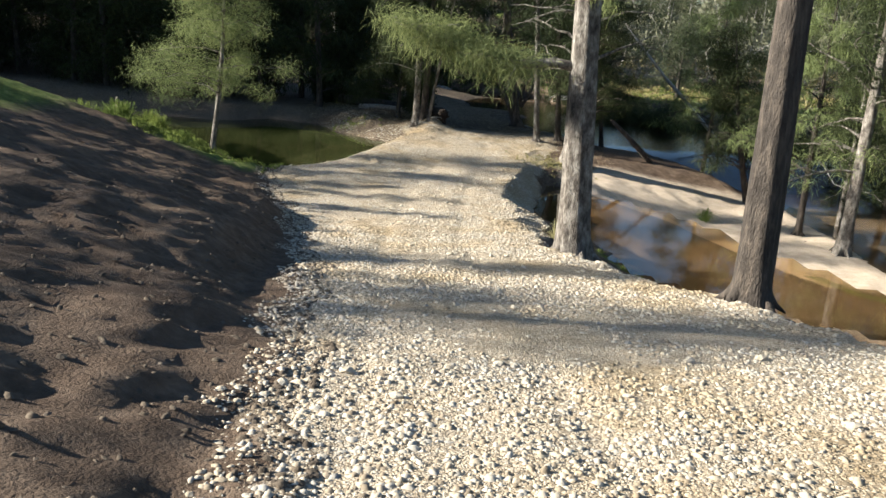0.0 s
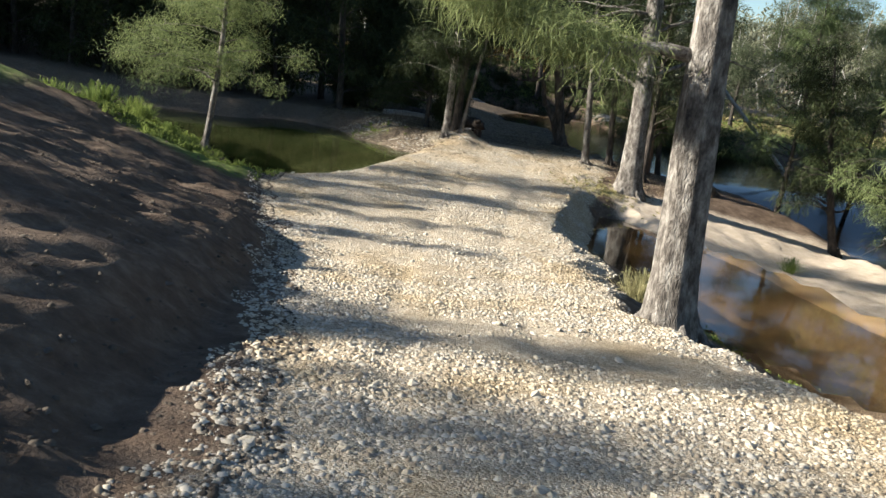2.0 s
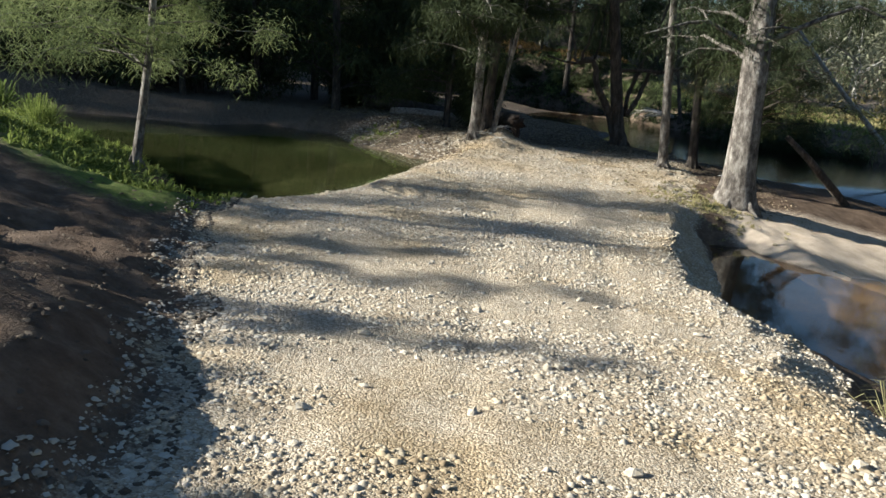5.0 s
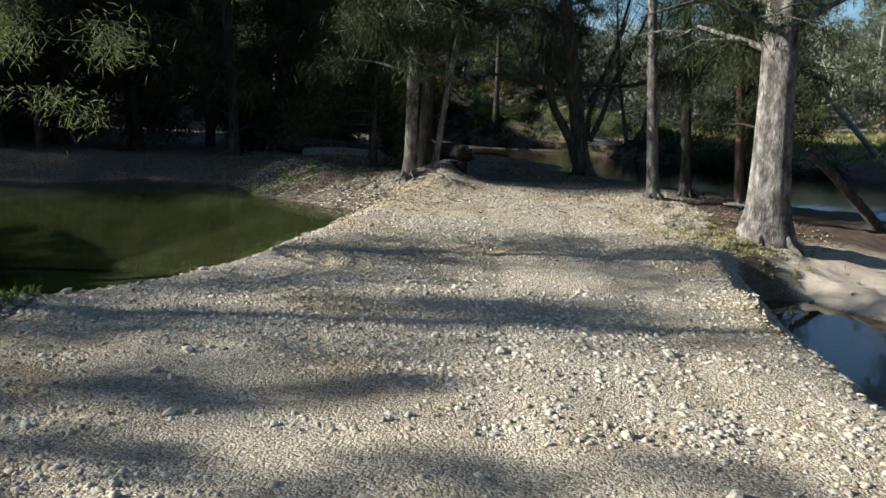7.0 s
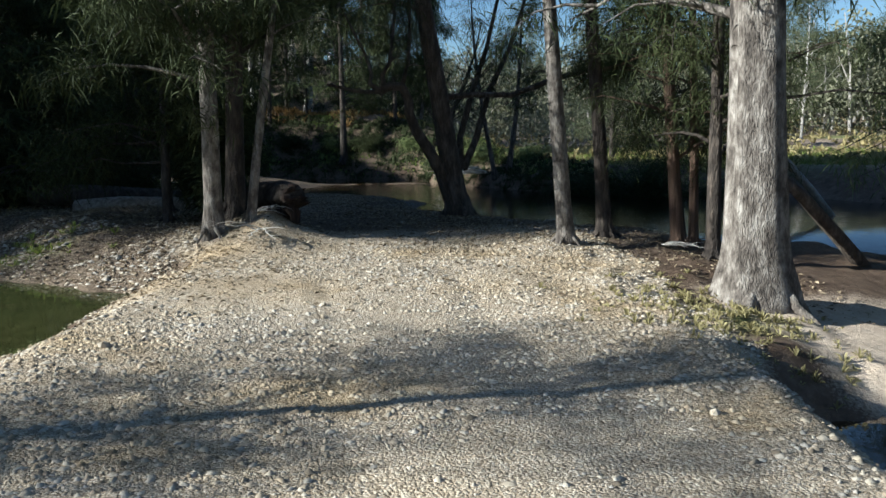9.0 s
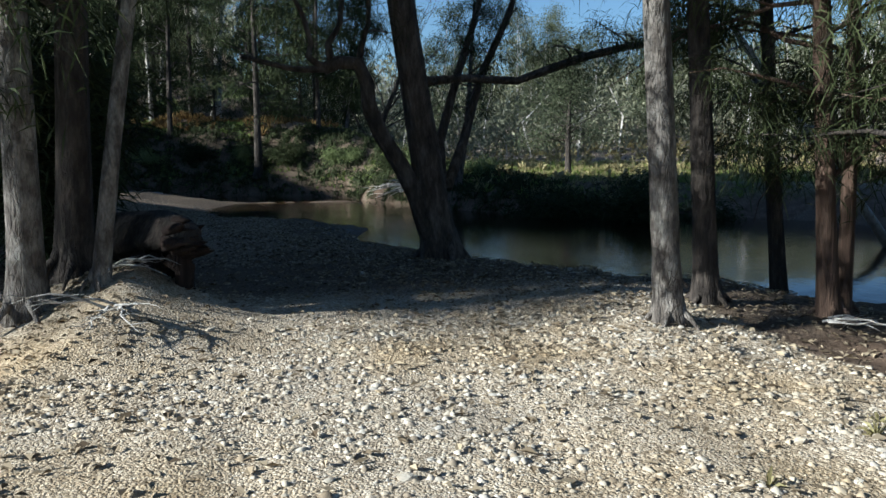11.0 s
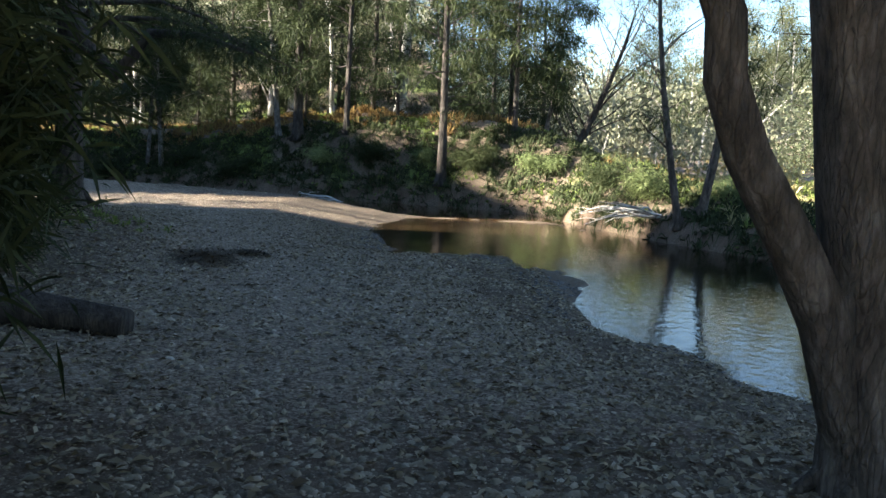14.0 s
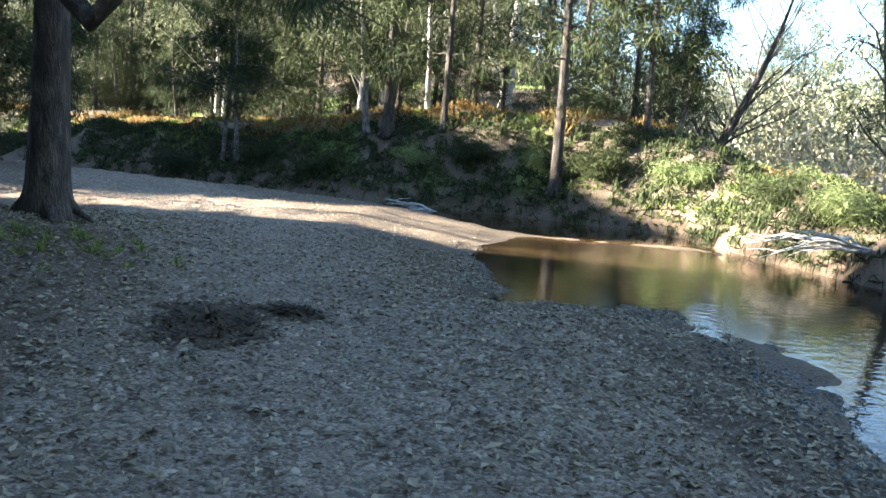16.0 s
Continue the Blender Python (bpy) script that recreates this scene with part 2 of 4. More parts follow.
POND_WATER = water_material("green_pond_water", (0.03, 0.06, 0.02), 0.93, 0.06, 4)
POOL_WATER = water_material("brown_pool_water", (0.24, 0.155, 0.068), 0.93, 0.05, 5)
CREEK_WATER = water_material("creek_water", (0.075, 0.055, 0.03), 0.955, 0.3, 5)
CLOD = plain("soil_clod", [(0.3, (0.085, 0.066, 0.048)), (0.6, (0.17, 0.132, 0.098)), (0.8, (0.27, 0.217, 0.165))], 6, 0.95, 0.01, island=0.45)


# ---- mesh helpers ----
def mesh_of(name, verts, faces, mat, smooth=False):
    me = bpy.data.meshes.new(name)
    me.from_pydata([tuple(v) for v in verts], [], [tuple(f) for f in faces])
    me.materials.append(mat)
    if smooth:
        me.polygons.foreach_set("use_smooth", [True] * len(me.polygons))
    me.update()
    return me


def part(name, me, parent, label=""):
    ob = new(name, me)
    ob.parent = parent
    return tagged(ob, label) if label else ob


def over_track(p):
    """True where traffic keeps the space over the wheel tracks free of boughs."""
    lane = float(np.interp(p.y, [0, 10, 15.6, 21, 28.8, 34, 39, 44], [0, -0.6, -1.6, -1.0, -0.1, 1.1, 1.1, 1.0]))
    return abs(p.x - lane) < 1.75 and -6 < p.y < 44.5 and p.z < float(np.interp(p.y, ROAD_Y, ROAD_Z)) + 3.3


class Shape:
    """Collects vertices and faces of one mesh."""

    def __init__(self, origin=None):
        self.v, self.f, self.origin, self.twigs = [], [], origin, []

    def tube(self, pts, radii, segs=8, ridge=0.0, rng=None, cap=True):
        pts = [Vector(p) for p in pts]
        start = len(self.v)
        lobes = [(rng.uniform(0, 6.28), rng.choice((3, 4, 5, 7, 9)), rng.uniform(0.4, 1.0)) for _ in range(4)] if ridge else []
        up = Vector((0.3, 0.9, 0.1)).normalized()
        for i, (p, r) in enumerate(zip(pts, radii)):
            d = (pts[min(i + 1, len(pts) - 1)] - pts[max(i - 1, 0)]).normalized()
            a = d.cross(up)
            a = a.normalized() if a.length > 1e-3 else Vector((1, 0, 0))
            b = d.cross(a)
            for k in range(segs):
                th = 6.28318 * k / segs
                w = 1 + sum(ridge * s * math.cos(n * th + ph + 0.25 * i) for ph, n, s in lobes) / 2
                self.v.append(p + (a * math.cos(th) + b * math.sin(th)) * r * w)
        for i in range(len(pts) - 1):
            for k in range(segs):
                q = start + i * segs
                self.f.append((q + k, q + (k + 1) % segs, q + segs + (k + 1) % segs, q + segs + k))
        if cap:
            self.f.append(tuple(range(start + segs - 1, start - 1, -1)))
            e = start + (len(pts) - 1) * segs
            self.f.append(tuple(range(e, e + segs)))

    def blades(self, centre, n, length, width, rng, droop=0.7, spread=1.0, up=0.0):
        """Slender drooping strips that spring from one spot."""
        for _ in range(n):
            a = rng.uniform(0, 6.28318)
            e = rng.uniform(-0.3, 0.9) + up
            d = Vector((math.cos(a) * math.cos(e) * spread, math.sin(a) * math.cos(e) * spread, math.sin(e)))
            l = length * rng.uniform(0.6, 1.3)
            side = d.cross(Vector((rng.uniform(-1, 1), rng.uniform(-1, 1), rng.uniform(-1, 1))))
            side = side.normalized() * width * rng.uniform(0.7, 1.2) if side.length > 1e-3 else Vector((width, 0, 0))
            c = Vector(centre)
            m = c + d * l * 0.55
            t = c + d * l + Vector((0, 0, -droop * l))
            i = len(self.v)
            self.v += [c - side * 0.5, c + side * 0.5, m + side, m - side, t]
            self.f += [(i, i + 1, i + 2, i + 3), (i + 3, i + 2, i + 4)]

    def sprays(self, centre, n, length, width, rng, droop=0.7, jitter=0.16):
        """A loose hanging bunch of fine needles or leaves round a spot."""
        c0 = Vector(centre)
        if self.origin is not None and over_track(self.origin + c0):
            return
        for _ in range(n):
            c = c0 + Vector((rng.gauss(0, jitter), rng.gauss(0, jitter), rng.gauss(0, jitter * 0.7)))
            a = rng.uniform(0, 6.28318)
            d = Vector((math.cos(a), math.sin(a), rng.uniform(-1.6, 0.7) * droop * 1.6)).normalized()
            l = length * rng.uniform(0.6, 1.4)
            side = d.cross(Vector((rng.uniform(-1, 1), rng.uniform(-1, 1), rng.uniform(-1, 1))))
            side = side.normalized() * width * 0.5 if side.length > 1e-3 else Vector((width, 0, 0))
            m = c + d * l * 0.5
            t = c + d * l - Vector((0, 0, 0.25 * droop * l))
            i = len(self.v)
            self.v += [c, m + side, t, m - side]
            self.f.append((i, i + 1, i + 2, i + 3))

    def mesh(self, name, mat, smooth=False):
        return mesh_of(name, self.v, self.f, mat, smooth)


# ---- the lie of the land ----
ROAD_Y = [-60, -5, 0, 4, 9, 13.5, 16, 20.4, 25, 28, 32, 37, 42, 45, 48.5, 52, 58, 64, 75]
ROAD_Z = [10.0, 4.1, 3.47, 2.85, 2.05, 1.32, 0.97, 0.54, 0.50, 0.42, 0.42, 0.56, 0.58, 0.53, 0.40, 0.36, 0.42, 0.55, 0.5]
POND = [(-5.8, 26.2), (-4.9, 27.2), (-4.0, 28.9), (-3.3, 31.2), (-2.7, 33.4), (-2.2, 35.8), (-3.3, 36.8), (-4.7, 38.0), (-5.8, 40.2), (-8.7, 41.5), (-10, 39.8), (-17, 39.5), (-24, 36), (-21, 32), (-13, 32.2), (-9.4, 32.0), (-7.7, 29.8)]
POOL = [(4.2, 29.2), (3.75, 27.1), (3.25, 24.9), (3.0, 23.0), (3.4, 21.9), (4.5, 20.7), (5.4, 18.9), (6.7, 17.0), (7.7, 16.3), (9.3, 15.2), (12, 13), (15, 13), (12, 16.8), (10.2, 18.4), (9.55, 20.1), (8.65, 22.2), (7.9, 24.6), (6.6, 26.6), (5.6, 28.0), (4.9, 29.2)]
CREEK = [(1.9, 56.9), (2.25, 53.6), (3.0, 52.9), (3.8, 52.8), (4.6, 53.3), (5.1, 51.7), (4.8, 49.8), (4.7, 48.1), (4.5, 46.6), (4.95, 45.7), (5.4, 44.6), (6.1, 43.2), (6.15, 41.9), (5.9, 40.6), (6.1, 39.7), (6.6, 39.0), (7.4, 38.6), (8.1, 37.8), (9.8, 37.4), (11.6, 36.4), (13, 34.4), (14, 31), (14, 27), (13.6, 22), (15.5, 16), (20, 8), (36, 8), (29, 25), (22, 38), (18.4, 45), (17.3, 48.5), (14.4, 51.0), (12.2, 52.6), (10.9, 54.0), (9.9, 56.6), (9.1, 58.5), (8.0, 61.7), (6.0, 62.4), (3.4, 62.6), (2.1, 60)]
CHANNEL = [(-20, 79), (-9.3, 73.2), (-4.2, 69.8), (0.2, 66.7), (3.1, 63.6), (5.0, 62.8), (8.0, 62.4), (8.3, 65.2), (4.7, 68.4), (-0.3, 70.5), (-4.4, 72.8), (-7.6, 75.2), (-17, 81), (-60, 106), (-60, 102)]
FAR_LAND = [(-300, 240), (-60, 108), (-17, 81.4), (-7.6, 75.4), (-0.3, 70.7), (4.7, 68.6), (8.4, 65.4), (9.2, 60), (10.0, 57), (11.0, 54.3), (14.6, 51.2), (17.8, 48.8), (19.4, 44), (23, 37), (30, 25), (37, 8), (60, -20), (400, -100), (400, 500), (-300, 500)]


def away(px, py, poly):
    """Distance to a closed outline, negative inside."""
    d = np.full(px.shape, 1e9)
    inside = np.zeros(px.shape, bool)
    for (ax, ay), (bx, by) in zip(poly, poly[1:] + poly[:1]):
        ex, ey = bx - ax, by - ay
        t = np.clip(((px - ax) * ex + (py - ay) * ey) / (ex * ex + ey * ey), 0, 1)
        d = np.minimum(d, np.hypot(px - ax - t * ex, py - ay - t * ey))
        cross = ((ay > py) != (by > py)) & (px < (bx - ax) * (py - ay) / (by - ay if by != ay else 1e-9) + ax)
        inside ^= cross
    return np.where(inside, -d, d)


def wave(px, py, scale, seed):
    """Smooth pseudo-noise, about -1 to 1."""
    r = np.random.RandomState(seed)
    out = np.zeros(px.shape)
    for k in range(7):
        a, p, f = r.uniform(0, 6.28), r.uniform(0, 6.28), r.uniform(0.6, 1.9) * scale
        out += np.sin((px * math.cos(a) + py * math.sin(a)) * f + p + 0.8 * np.sin((px * math.sin(a) - py * math.cos(a)) * f * 0.6 + p * 2))
    return out / 3.2


def smooth01(v):
    v = np.clip(v, 0, 1)
    return v * v * (3 - 2 * v)


def road_left(py):
    """Left edge of the gravel."""
    return np.interp(py, [-5, 4, 6, 8, 10, 12, 14, 17, 20, 22, 25, 28, 33, 36, 42], [-0.8, -0.9, -1.1, -1.45, -1.6, -1.9, -2.4, -3.0, -3.8, -4.6, -5.2, -4.6, -2.9, -1.4, -3.5]) + 0.1 * np.sin(2.3 * py) + 0.07 * np.sin(5.1 * py)


def bank_toe(py):
    return np.interp(py, [-5, 6, 9, 14, 17, 20, 22, 25, 28, 33, 36, 42], [-1.1, -1.2, -2.1, -2.6, -3.0, -3.8, -4.6, -5.2, -4.6, -2.9, -1.4, -3.5])


def road_right(py):
    return np.interp(py, [-5, 6, 9, 11, 13.5, 16, 20, 24, 30, 36, 42], [6.0, 5.4, 4.5, 4.0, 3.0, 2.3, 2.1, 2.5, 3.3, 4.8, 5.0]) + 0.12 * np.sin(1.9 * py) + 0.08 * np.sin(4.7 * py)


def creek_level(py):
    return -1.05 * smooth01((39.5 - py) / 8.0)


def lie(px, py):
    """Height of the land."""
    px, py = np.asarray(px, float), np.asarray(py, float)
    z = np.interp(py, ROAD_Y, ROAD_Z)
    left = np.maximum(bank_toe(py) - px, 0)
    steep = np.interp(py, [0, 7, 12, 15, 19, 22, 25, 28, 34, 50], [0.25, 0.25, 0.32, 0.32, 0.25, 0.27, 0.28, 0.12, 0.02, 0.0])
    z = z + np.minimum(left * steep + 0.25 * smooth01(left / 0.8) * (steep > 0.2) * smooth01((py - 7) / 4) * smooth01((20.5 - py) / 3), np.interp(py, [14, 19], [2.6, 2.35]))
    right = np.maximum(px - road_right(py), 0)
    drop = np.interp(py, [0, 10, 16, 22, 28, 32, 36, 40], [0.30, 0.36, 0.42, 0.30, 0.21, 0.15, 0.05, 0.06])
    z = np.where(px > 0, np.maximum(z - right * drop, np.minimum(z, -1.0)), z)
    z = z + 0.22 * np.exp(-((px + 0.9) ** 2 + (py - 37.2) ** 2) / 1.6) + 0.1 * np.exp(-((px + 0.15) ** 2 + (py - 36.35) ** 2) / 0.8) + 0.75 * np.exp(-(((px + 5.0) / 3.0) ** 2 + ((py - 51) / 4.2) ** 2))
    z = z + 0.32 * np.exp(-(((px + 0.2) / 0.6) ** 2 + ((py - 37.5) / 0.8) ** 2))
    z = z + 0.25 * np.exp(-(((px + 2.6) / 2.2) ** 2 + ((py - 41.5) / 2.5) ** 2)) + 0.06 * np.exp(-((px - 4.45) ** 2 + (py - 35.3) ** 2) / 0.8)
    z = z + 0.09 * np.maximum(-28 - px, 0) + 0.35 * smooth01((-12 - px) / 10) * (py > 36)
    # unseen western ridge, its heights cut to shade the creek and far bank
    z = z + np.interp(py, [44, 47.5, 60, 62, 64.3, 66.3, 84, 96], [0, 54, 54, 20, 20, 30.5, 30.5, 0]) * smooth01((-46 - px) / 32)
    far = -away(px, py, FAR_LAND)
    west = smooth01((14 - px) / 5)
    crest = np.interp(px, [-12, -6, 2, 8, 12], [0.72, 0.8, 1.05, 1.0, 0.8]) + 0.08 * wave(px, py, 0.6, 71)
    bank = np.interp(far, [-1, 0, 0.4, 1.2, 2.2, 3.4, 6, 18, 40, 90, 200, 320], [-1.2, 0.0, 0.8, 1.5, 2.7, 3.3, 3.5, 4.3, 9.5, 25, 55, 80])
    bank = bank * np.where(far < 18, crest, 1 + (crest - 1) * smooth01((40 - far) / 22)) + 0.22 * wave(px, py, 1.3, 72) * smooth01(far / 0.8) * smooth01((5 - far) / 2)
    meadow = np.interp(far, [-1, 0, 1.0, 3, 8, 20, 50, 100, 200, 320], [-1.2, 0.0, 0.5, 1.0, 0.9, 1.2, 2.6, 6, 15, 27]) + creek_level(py)
    slope = west * bank + (1 - west) * meadow
    z = np.where(far > -1, slope * smooth01((far + 1) / 1) + z * (1 - smooth01((far + 1) / 1)), z)
    for poly, level, shore, deep in ((POND, 0.0, 0.42, 0.9), (POOL, -0.28, np.interp(px, [3.9, 5.0], [0.82, 0.5]), 0.35), (CREEK, creek_level(py), np.interp(py, [38.5, 42], [0.45, 0.16]), 0.6), (CHANNEL, 0.0, 0.22, 0.5)):
        d = away(px, py, poly)
        if poly is CREEK:  # a ragged shore with small bays and puddles
            d = d + (0.5 * wave(px, py, 1.9, 61) + 0.26 * wave(px, py, 4.6, 62)) * smooth01((py - 41) / 4) * smooth01((57 - py) / 4) * smooth01((1.9 - np.abs(d)) / 1.2)
        z = np.minimum(z, np.maximum(level + np.where(far > -0.5, 3.0, shore) * d + 4 * np.maximum(d - 7, 0), level - deep))
    rough = np.clip(1 - far / 3, 0.4, 1)
    on_road = smooth01((px - road_left(py)) / 0.6) * smooth01((road_right(py) - px) / 0.6)
    z = z + rough * (0.035 * wave(px, py, 1.6, 5) + 0.02 * wave(px, py, 5.0, 6)) * (1 - 0.5 * on_road) + (1 - on_road) * 0.02 * wave(px, py, 9.0, 8)
    for off in (-0.35, 1.25):
        lane = np.interp(py, [-5, 10, 16, 22, 30, 42, 60], [0.1, -0.2, -0.6, -0.4, 0.6, 1.3, -1.5]) + off + 0.05 * np.sin(1.7 * py + off)
        z = z - 0.025 * np.exp(-((px - lane) / 0.16) ** 2) * (py < 34)
    bare = smooth01((bank_toe(py) + 0.2 - px) / 0.8) * smooth01((27 - py) / 3)
    groove = np.abs(np.sin(2.6 * px + 1.9 * py + 1.3 * wave(px, py, 0.8, 24)))
    z = z - bare ** 3 * 0.06 * np.clip(1 - groove / 0.3, 0, 1) * smooth01(wave(px, py, 0.9, 25) + 0.5)
    z = z + bare * (0.03 * wave(px, py, 2.4, 21) + 0.028 * np.abs(wave(px + 0.6 * py, py, 6.0, 22)) + 0.016 * np.abs(wave(px, py, 13.0, 23)))
    return z


def level_at(x, y):
    return float(lie(np.array([x]), np.array([y]))[0])


def steps(parts):
    out = []
    for a, b, d in parts:
        out += list(np.arange(a, b, d))
    return np.array(out + [parts[-1][1]])


gx = steps([(-420, -120, 60), (-120, -40, 10), (-40, -15, 1.8), (-15, -9, 0.3), (-9, 6, 0.12), (6, 15, 0.25), (15, 45, 1.5), (45, 125, 10), (125, 425, 60)])
gy = steps([(-120, -20, 20), (-20, -4, 2), (-4, 30, 0.12), (30, 64, 0.2), (64, 82, 0.4), (82, 90, 0.8), (90, 150, 5), (150, 520, 40)])
GX, GY = np.meshgrid(gx, gy)
GZ = lie(GX, GY)
nx, ny = len(gx), len(gy)
idx = np.arange(nx * ny).reshape(ny, nx)
quads = np.stack([idx[:-1, :-1], idx[:-1, 1:], idx[1:, 1:], idx[1:, :-1]], -1).reshape(-1, 4)
ground_mesh = mesh_of("ground", np.stack([GX, GY, GZ], -1).reshape(-1, 3).tolist(), quads.tolist(), EARTH, True)
far = -away(GX, GY, FAR_LAND)
inside_road = smooth01((GX - road_left(GY) + 0.3) / 0.7) * smooth01((road_right(GY) + 0.5 + 0.6 * smooth01((GY - 17) / 2) - GX) / 0.7)
bar = smooth01((GY - 38) / 4) * smooth01((4.5 - np.abs(GX - np.interp(GY, [38, 50, 60, 75], [1.5, 0.5, -4, -14]))) / 2.5) * (far < 0)
gravel = np.maximum(inside_road * smooth01((39 - GY) / 3), 0.22 * bar)
gravel = gravel * (1 - 0.35 * smooth01(wave(GX, GY, 0.7, 31) - 0.2) * (GY < 20))
grassy = np.maximum.reduce([
    smooth01(1 - np.abs(away(GX, GY, POND) - 1.9) / 2.3) * smooth01((-5.0 - GX) / 0.8) * (GY < 33),
    0.8 * smooth01((-9.5 - GX) / 3) * (GY < 28),
    0.75 * smooth01(far / 1.5) * (0.6 + 0.5 * wave(GX, GY, 0.35, 3)) * (1 - 0.5 * smooth01(far / 30)) * smooth01((GX - 8) / 5),
    0.8 * smooth01(far / 0.8) * smooth01(1.3 * wave(GX, GY, 1.1, 3) - 0.15) * smooth01((13 - GX) / 5),
    0.6 * smooth01(1 - np.abs(away(GX, GY, POOL) - 0.4) / 0.6) * (GY < 20),
    0.6 * smooth01(1 - np.hypot(GX - 4.3, GY - 31.0) / 1.6),
    0.55 * smooth01(1 - np.hypot((GX + 4.2) / 1.6, GY - 38.6) / 1.3),
])
sandy = smooth01((GX - 4.2) / 1.2) * smooth01((GY - 18) / 2) * smooth01((33.5 - GY) / 2) * (far < -2)
in_pool = smooth01((0.15 - away(GX, GY, POOL)) / 0.4)
sandy = sandy * (1 - in_pool)
sandy = np.maximum(sandy, 0.3 * smooth01((GY - 35.5) / 1.5) * (GX < -2) * smooth01((46 - GY) / 3))
litter = np.maximum(smooth01((GY - 33) / 4) * smooth01(1 - 0.8 * bar) * (far < 0), smooth01(far / 0.5) * smooth01((13 - GX) / 3))
sandy = np.maximum(sandy, 0.38 * bar)
litter = np.maximum(litter, 0.75 * in_pool)
wet = smooth01((1.5 + 0.5 * wave(GX, GY, 1.9, 61) - away(GX, GY, CREEK)) / 1.2) * (far < 0) * smooth01((GY - 39) / 3)
litter = np.maximum(litter, wet)
sandy, gravel = sandy * (1 - wet), gravel * (1 - wet)
dry = smooth01((GX - 13) / 8) * smooth01(far / 4)
sandy = np.maximum(sandy, 0.42 * dry)
zone = np.clip(np.stack([gravel, grassy, sandy, litter], -1), 0, 1).reshape(-1, 4).astype(np.float32)
attr = ground_mesh.attributes.new("zone", "FLOAT_COLOR", "POINT")
attr.data.foreach_set("color", zone.ravel())
ground = tagged(new("ground", ground_mesh), "brown earth bank, pale gravel track and sandy creek flats", "ground", kind="structure")


def water_sheet(name, poly, level, mat, label, cell=0.5, rim=0.75):
    xs, ys = [p[0] for p in poly], [p[1] for p in poly]
    ax, ay = np.arange(min(xs) - 0.6, max(xs) + 0.6, cell), np.arange(min(ys) - 0.6, max(ys) + 0.6, cell)
    X, Y = np.meshgrid(ax, ay)
    keep = away(X, Y, poly) < rim
    Z = level(Y) if callable(level) else np.full(X.shape, level)
    n = np.arange(X.size).reshape(X.shape)
    ok = keep[:-1, :-1] & keep[:-1, 1:] & keep[1:, 1:] & keep[1:, :-1]
    f = np.stack([n[:-1, :-1], n[:-1, 1:], n[1:, 1:], n[1:, :-1]], -1)[ok]
    used = np.unique(f)
    new_index = -np.ones(X.size, int)
    new_index[used] = np.arange(len(used))
    v = np.stack([X, Y, Z], -1).reshape(-1, 3)[used]
    sheet = new(name, mesh_of(name, v.tolist(), new_index[f].tolist(), mat, True))
    sheet.visible_shadow = False
    return tagged(sheet, label, "water", kind="structure")


water_sheet("water_pond", POND, 0.0, POND_WATER, "still dark green pond beside the gravel track")
water_sheet("water_pool", POOL, -0.28, POOL_WATER, "shallow clear brown pool below the track")
water_sheet("water_creek", CREEK, creek_level, CREEK_WATER, "rippled creek reflecting the sky", rim=1.9)
water_sheet("water_channel", CHANNEL, 0.004, POOL_WATER, "narrow shaded channel under the far bank")


# ---- trees ----
def trunk_line(base, height, lean, bend, rng, n=9):
    b = Vector(base)
    ph = rng.uniform(0, 6.28)
    return [b + Vector((lean[0] * height * s + bend * math.sin(3.0 * s + ph) - bend * math.sin(ph), lean[1] * height * s + bend * math.cos(2.4 * s + ph) - bend * math.cos(ph), height * s)) for s in [((i / n) ** 1.25) for i in range(n + 1)]]


def limb_line(p, a, l, rise, sag, rng, n=6):
    """A crooked bough: it climbs, wanders and sags towards its end."""
    pts, q = [Vector(p)], Vector(p)
    for j in range(1, n):
        t = j / (n - 1)
        a += rng.gauss(0, 0.22)
        climb = rise - 2 * sag * t + rng.gauss(0, 0.16)
        q = q + Vector((math.cos(a), math.sin(a), climb)) * (l / (n - 1))
        pts.append(q.copy())
    return pts


def grow_limbs(limbs, leaf, line, radius, rng, first, count, reach, blades, blade_len, width, droop, clumps=6, gap=0.35, rise=0.6, jitter=0.16, sag=0.45, segs=5, twigs=2):
    """Boughs along a trunk line, each its own shape, with hanging sprays on their outer part."""
    top = len(line) - 1
    origin = leaf.origin if leaf else None
    for k in range(count):
        s = first + (1 - first) * (k + rng.random()) / count
        u = s * top
        i = min(int(u), top - 1)
        p = line[i].lerp(line[i + 1], u - i)
        l = reach * (1.12 - 0.8 * s) * rng.uniform(0.5, 1.3)
        pts = limb_line(p, rng.uniform(0, 6.28318), l, rise * rng.uniform(0.5, 1.4), sag * rng.uniform(0.5, 1.3), rng)
        r0 = max(0.015, radius * (1 - s) * 0.26 + 0.010)
        if origin is not None and any(over_track(origin + e) for e in pts[2:]):
            continue
        wood = Shape()
        wood.tube(pts, [r0 * (1 - 0.85 * j / 5) for j in range(6)], segs, cap=False)
        ends = [pts]
        for _ in range(twigs if leaf else 5):
            j = rng.randint(1, 4)
            tw = limb_line(pts[j], rng.uniform(0, 6.28318), l * rng.uniform(0.25, 0.5), rise * rng.uniform(0.2, 1.3), sag, rng, 4)
            twig = Shape()
            wood.twigs.append(twig)
            twig.tube(tw, [r0 * 0.45, r0 * 0.3, r0 * 0.2, 0.004], 4, cap=False)
            ends.append(tw)
        limbs.append(wood)
        if leaf is None:
            continue
        for c in range(clumps):
            way = ends[c % len(ends)]
            m = len(way) - 1
            q = gap + (1 - gap) * rng.random()
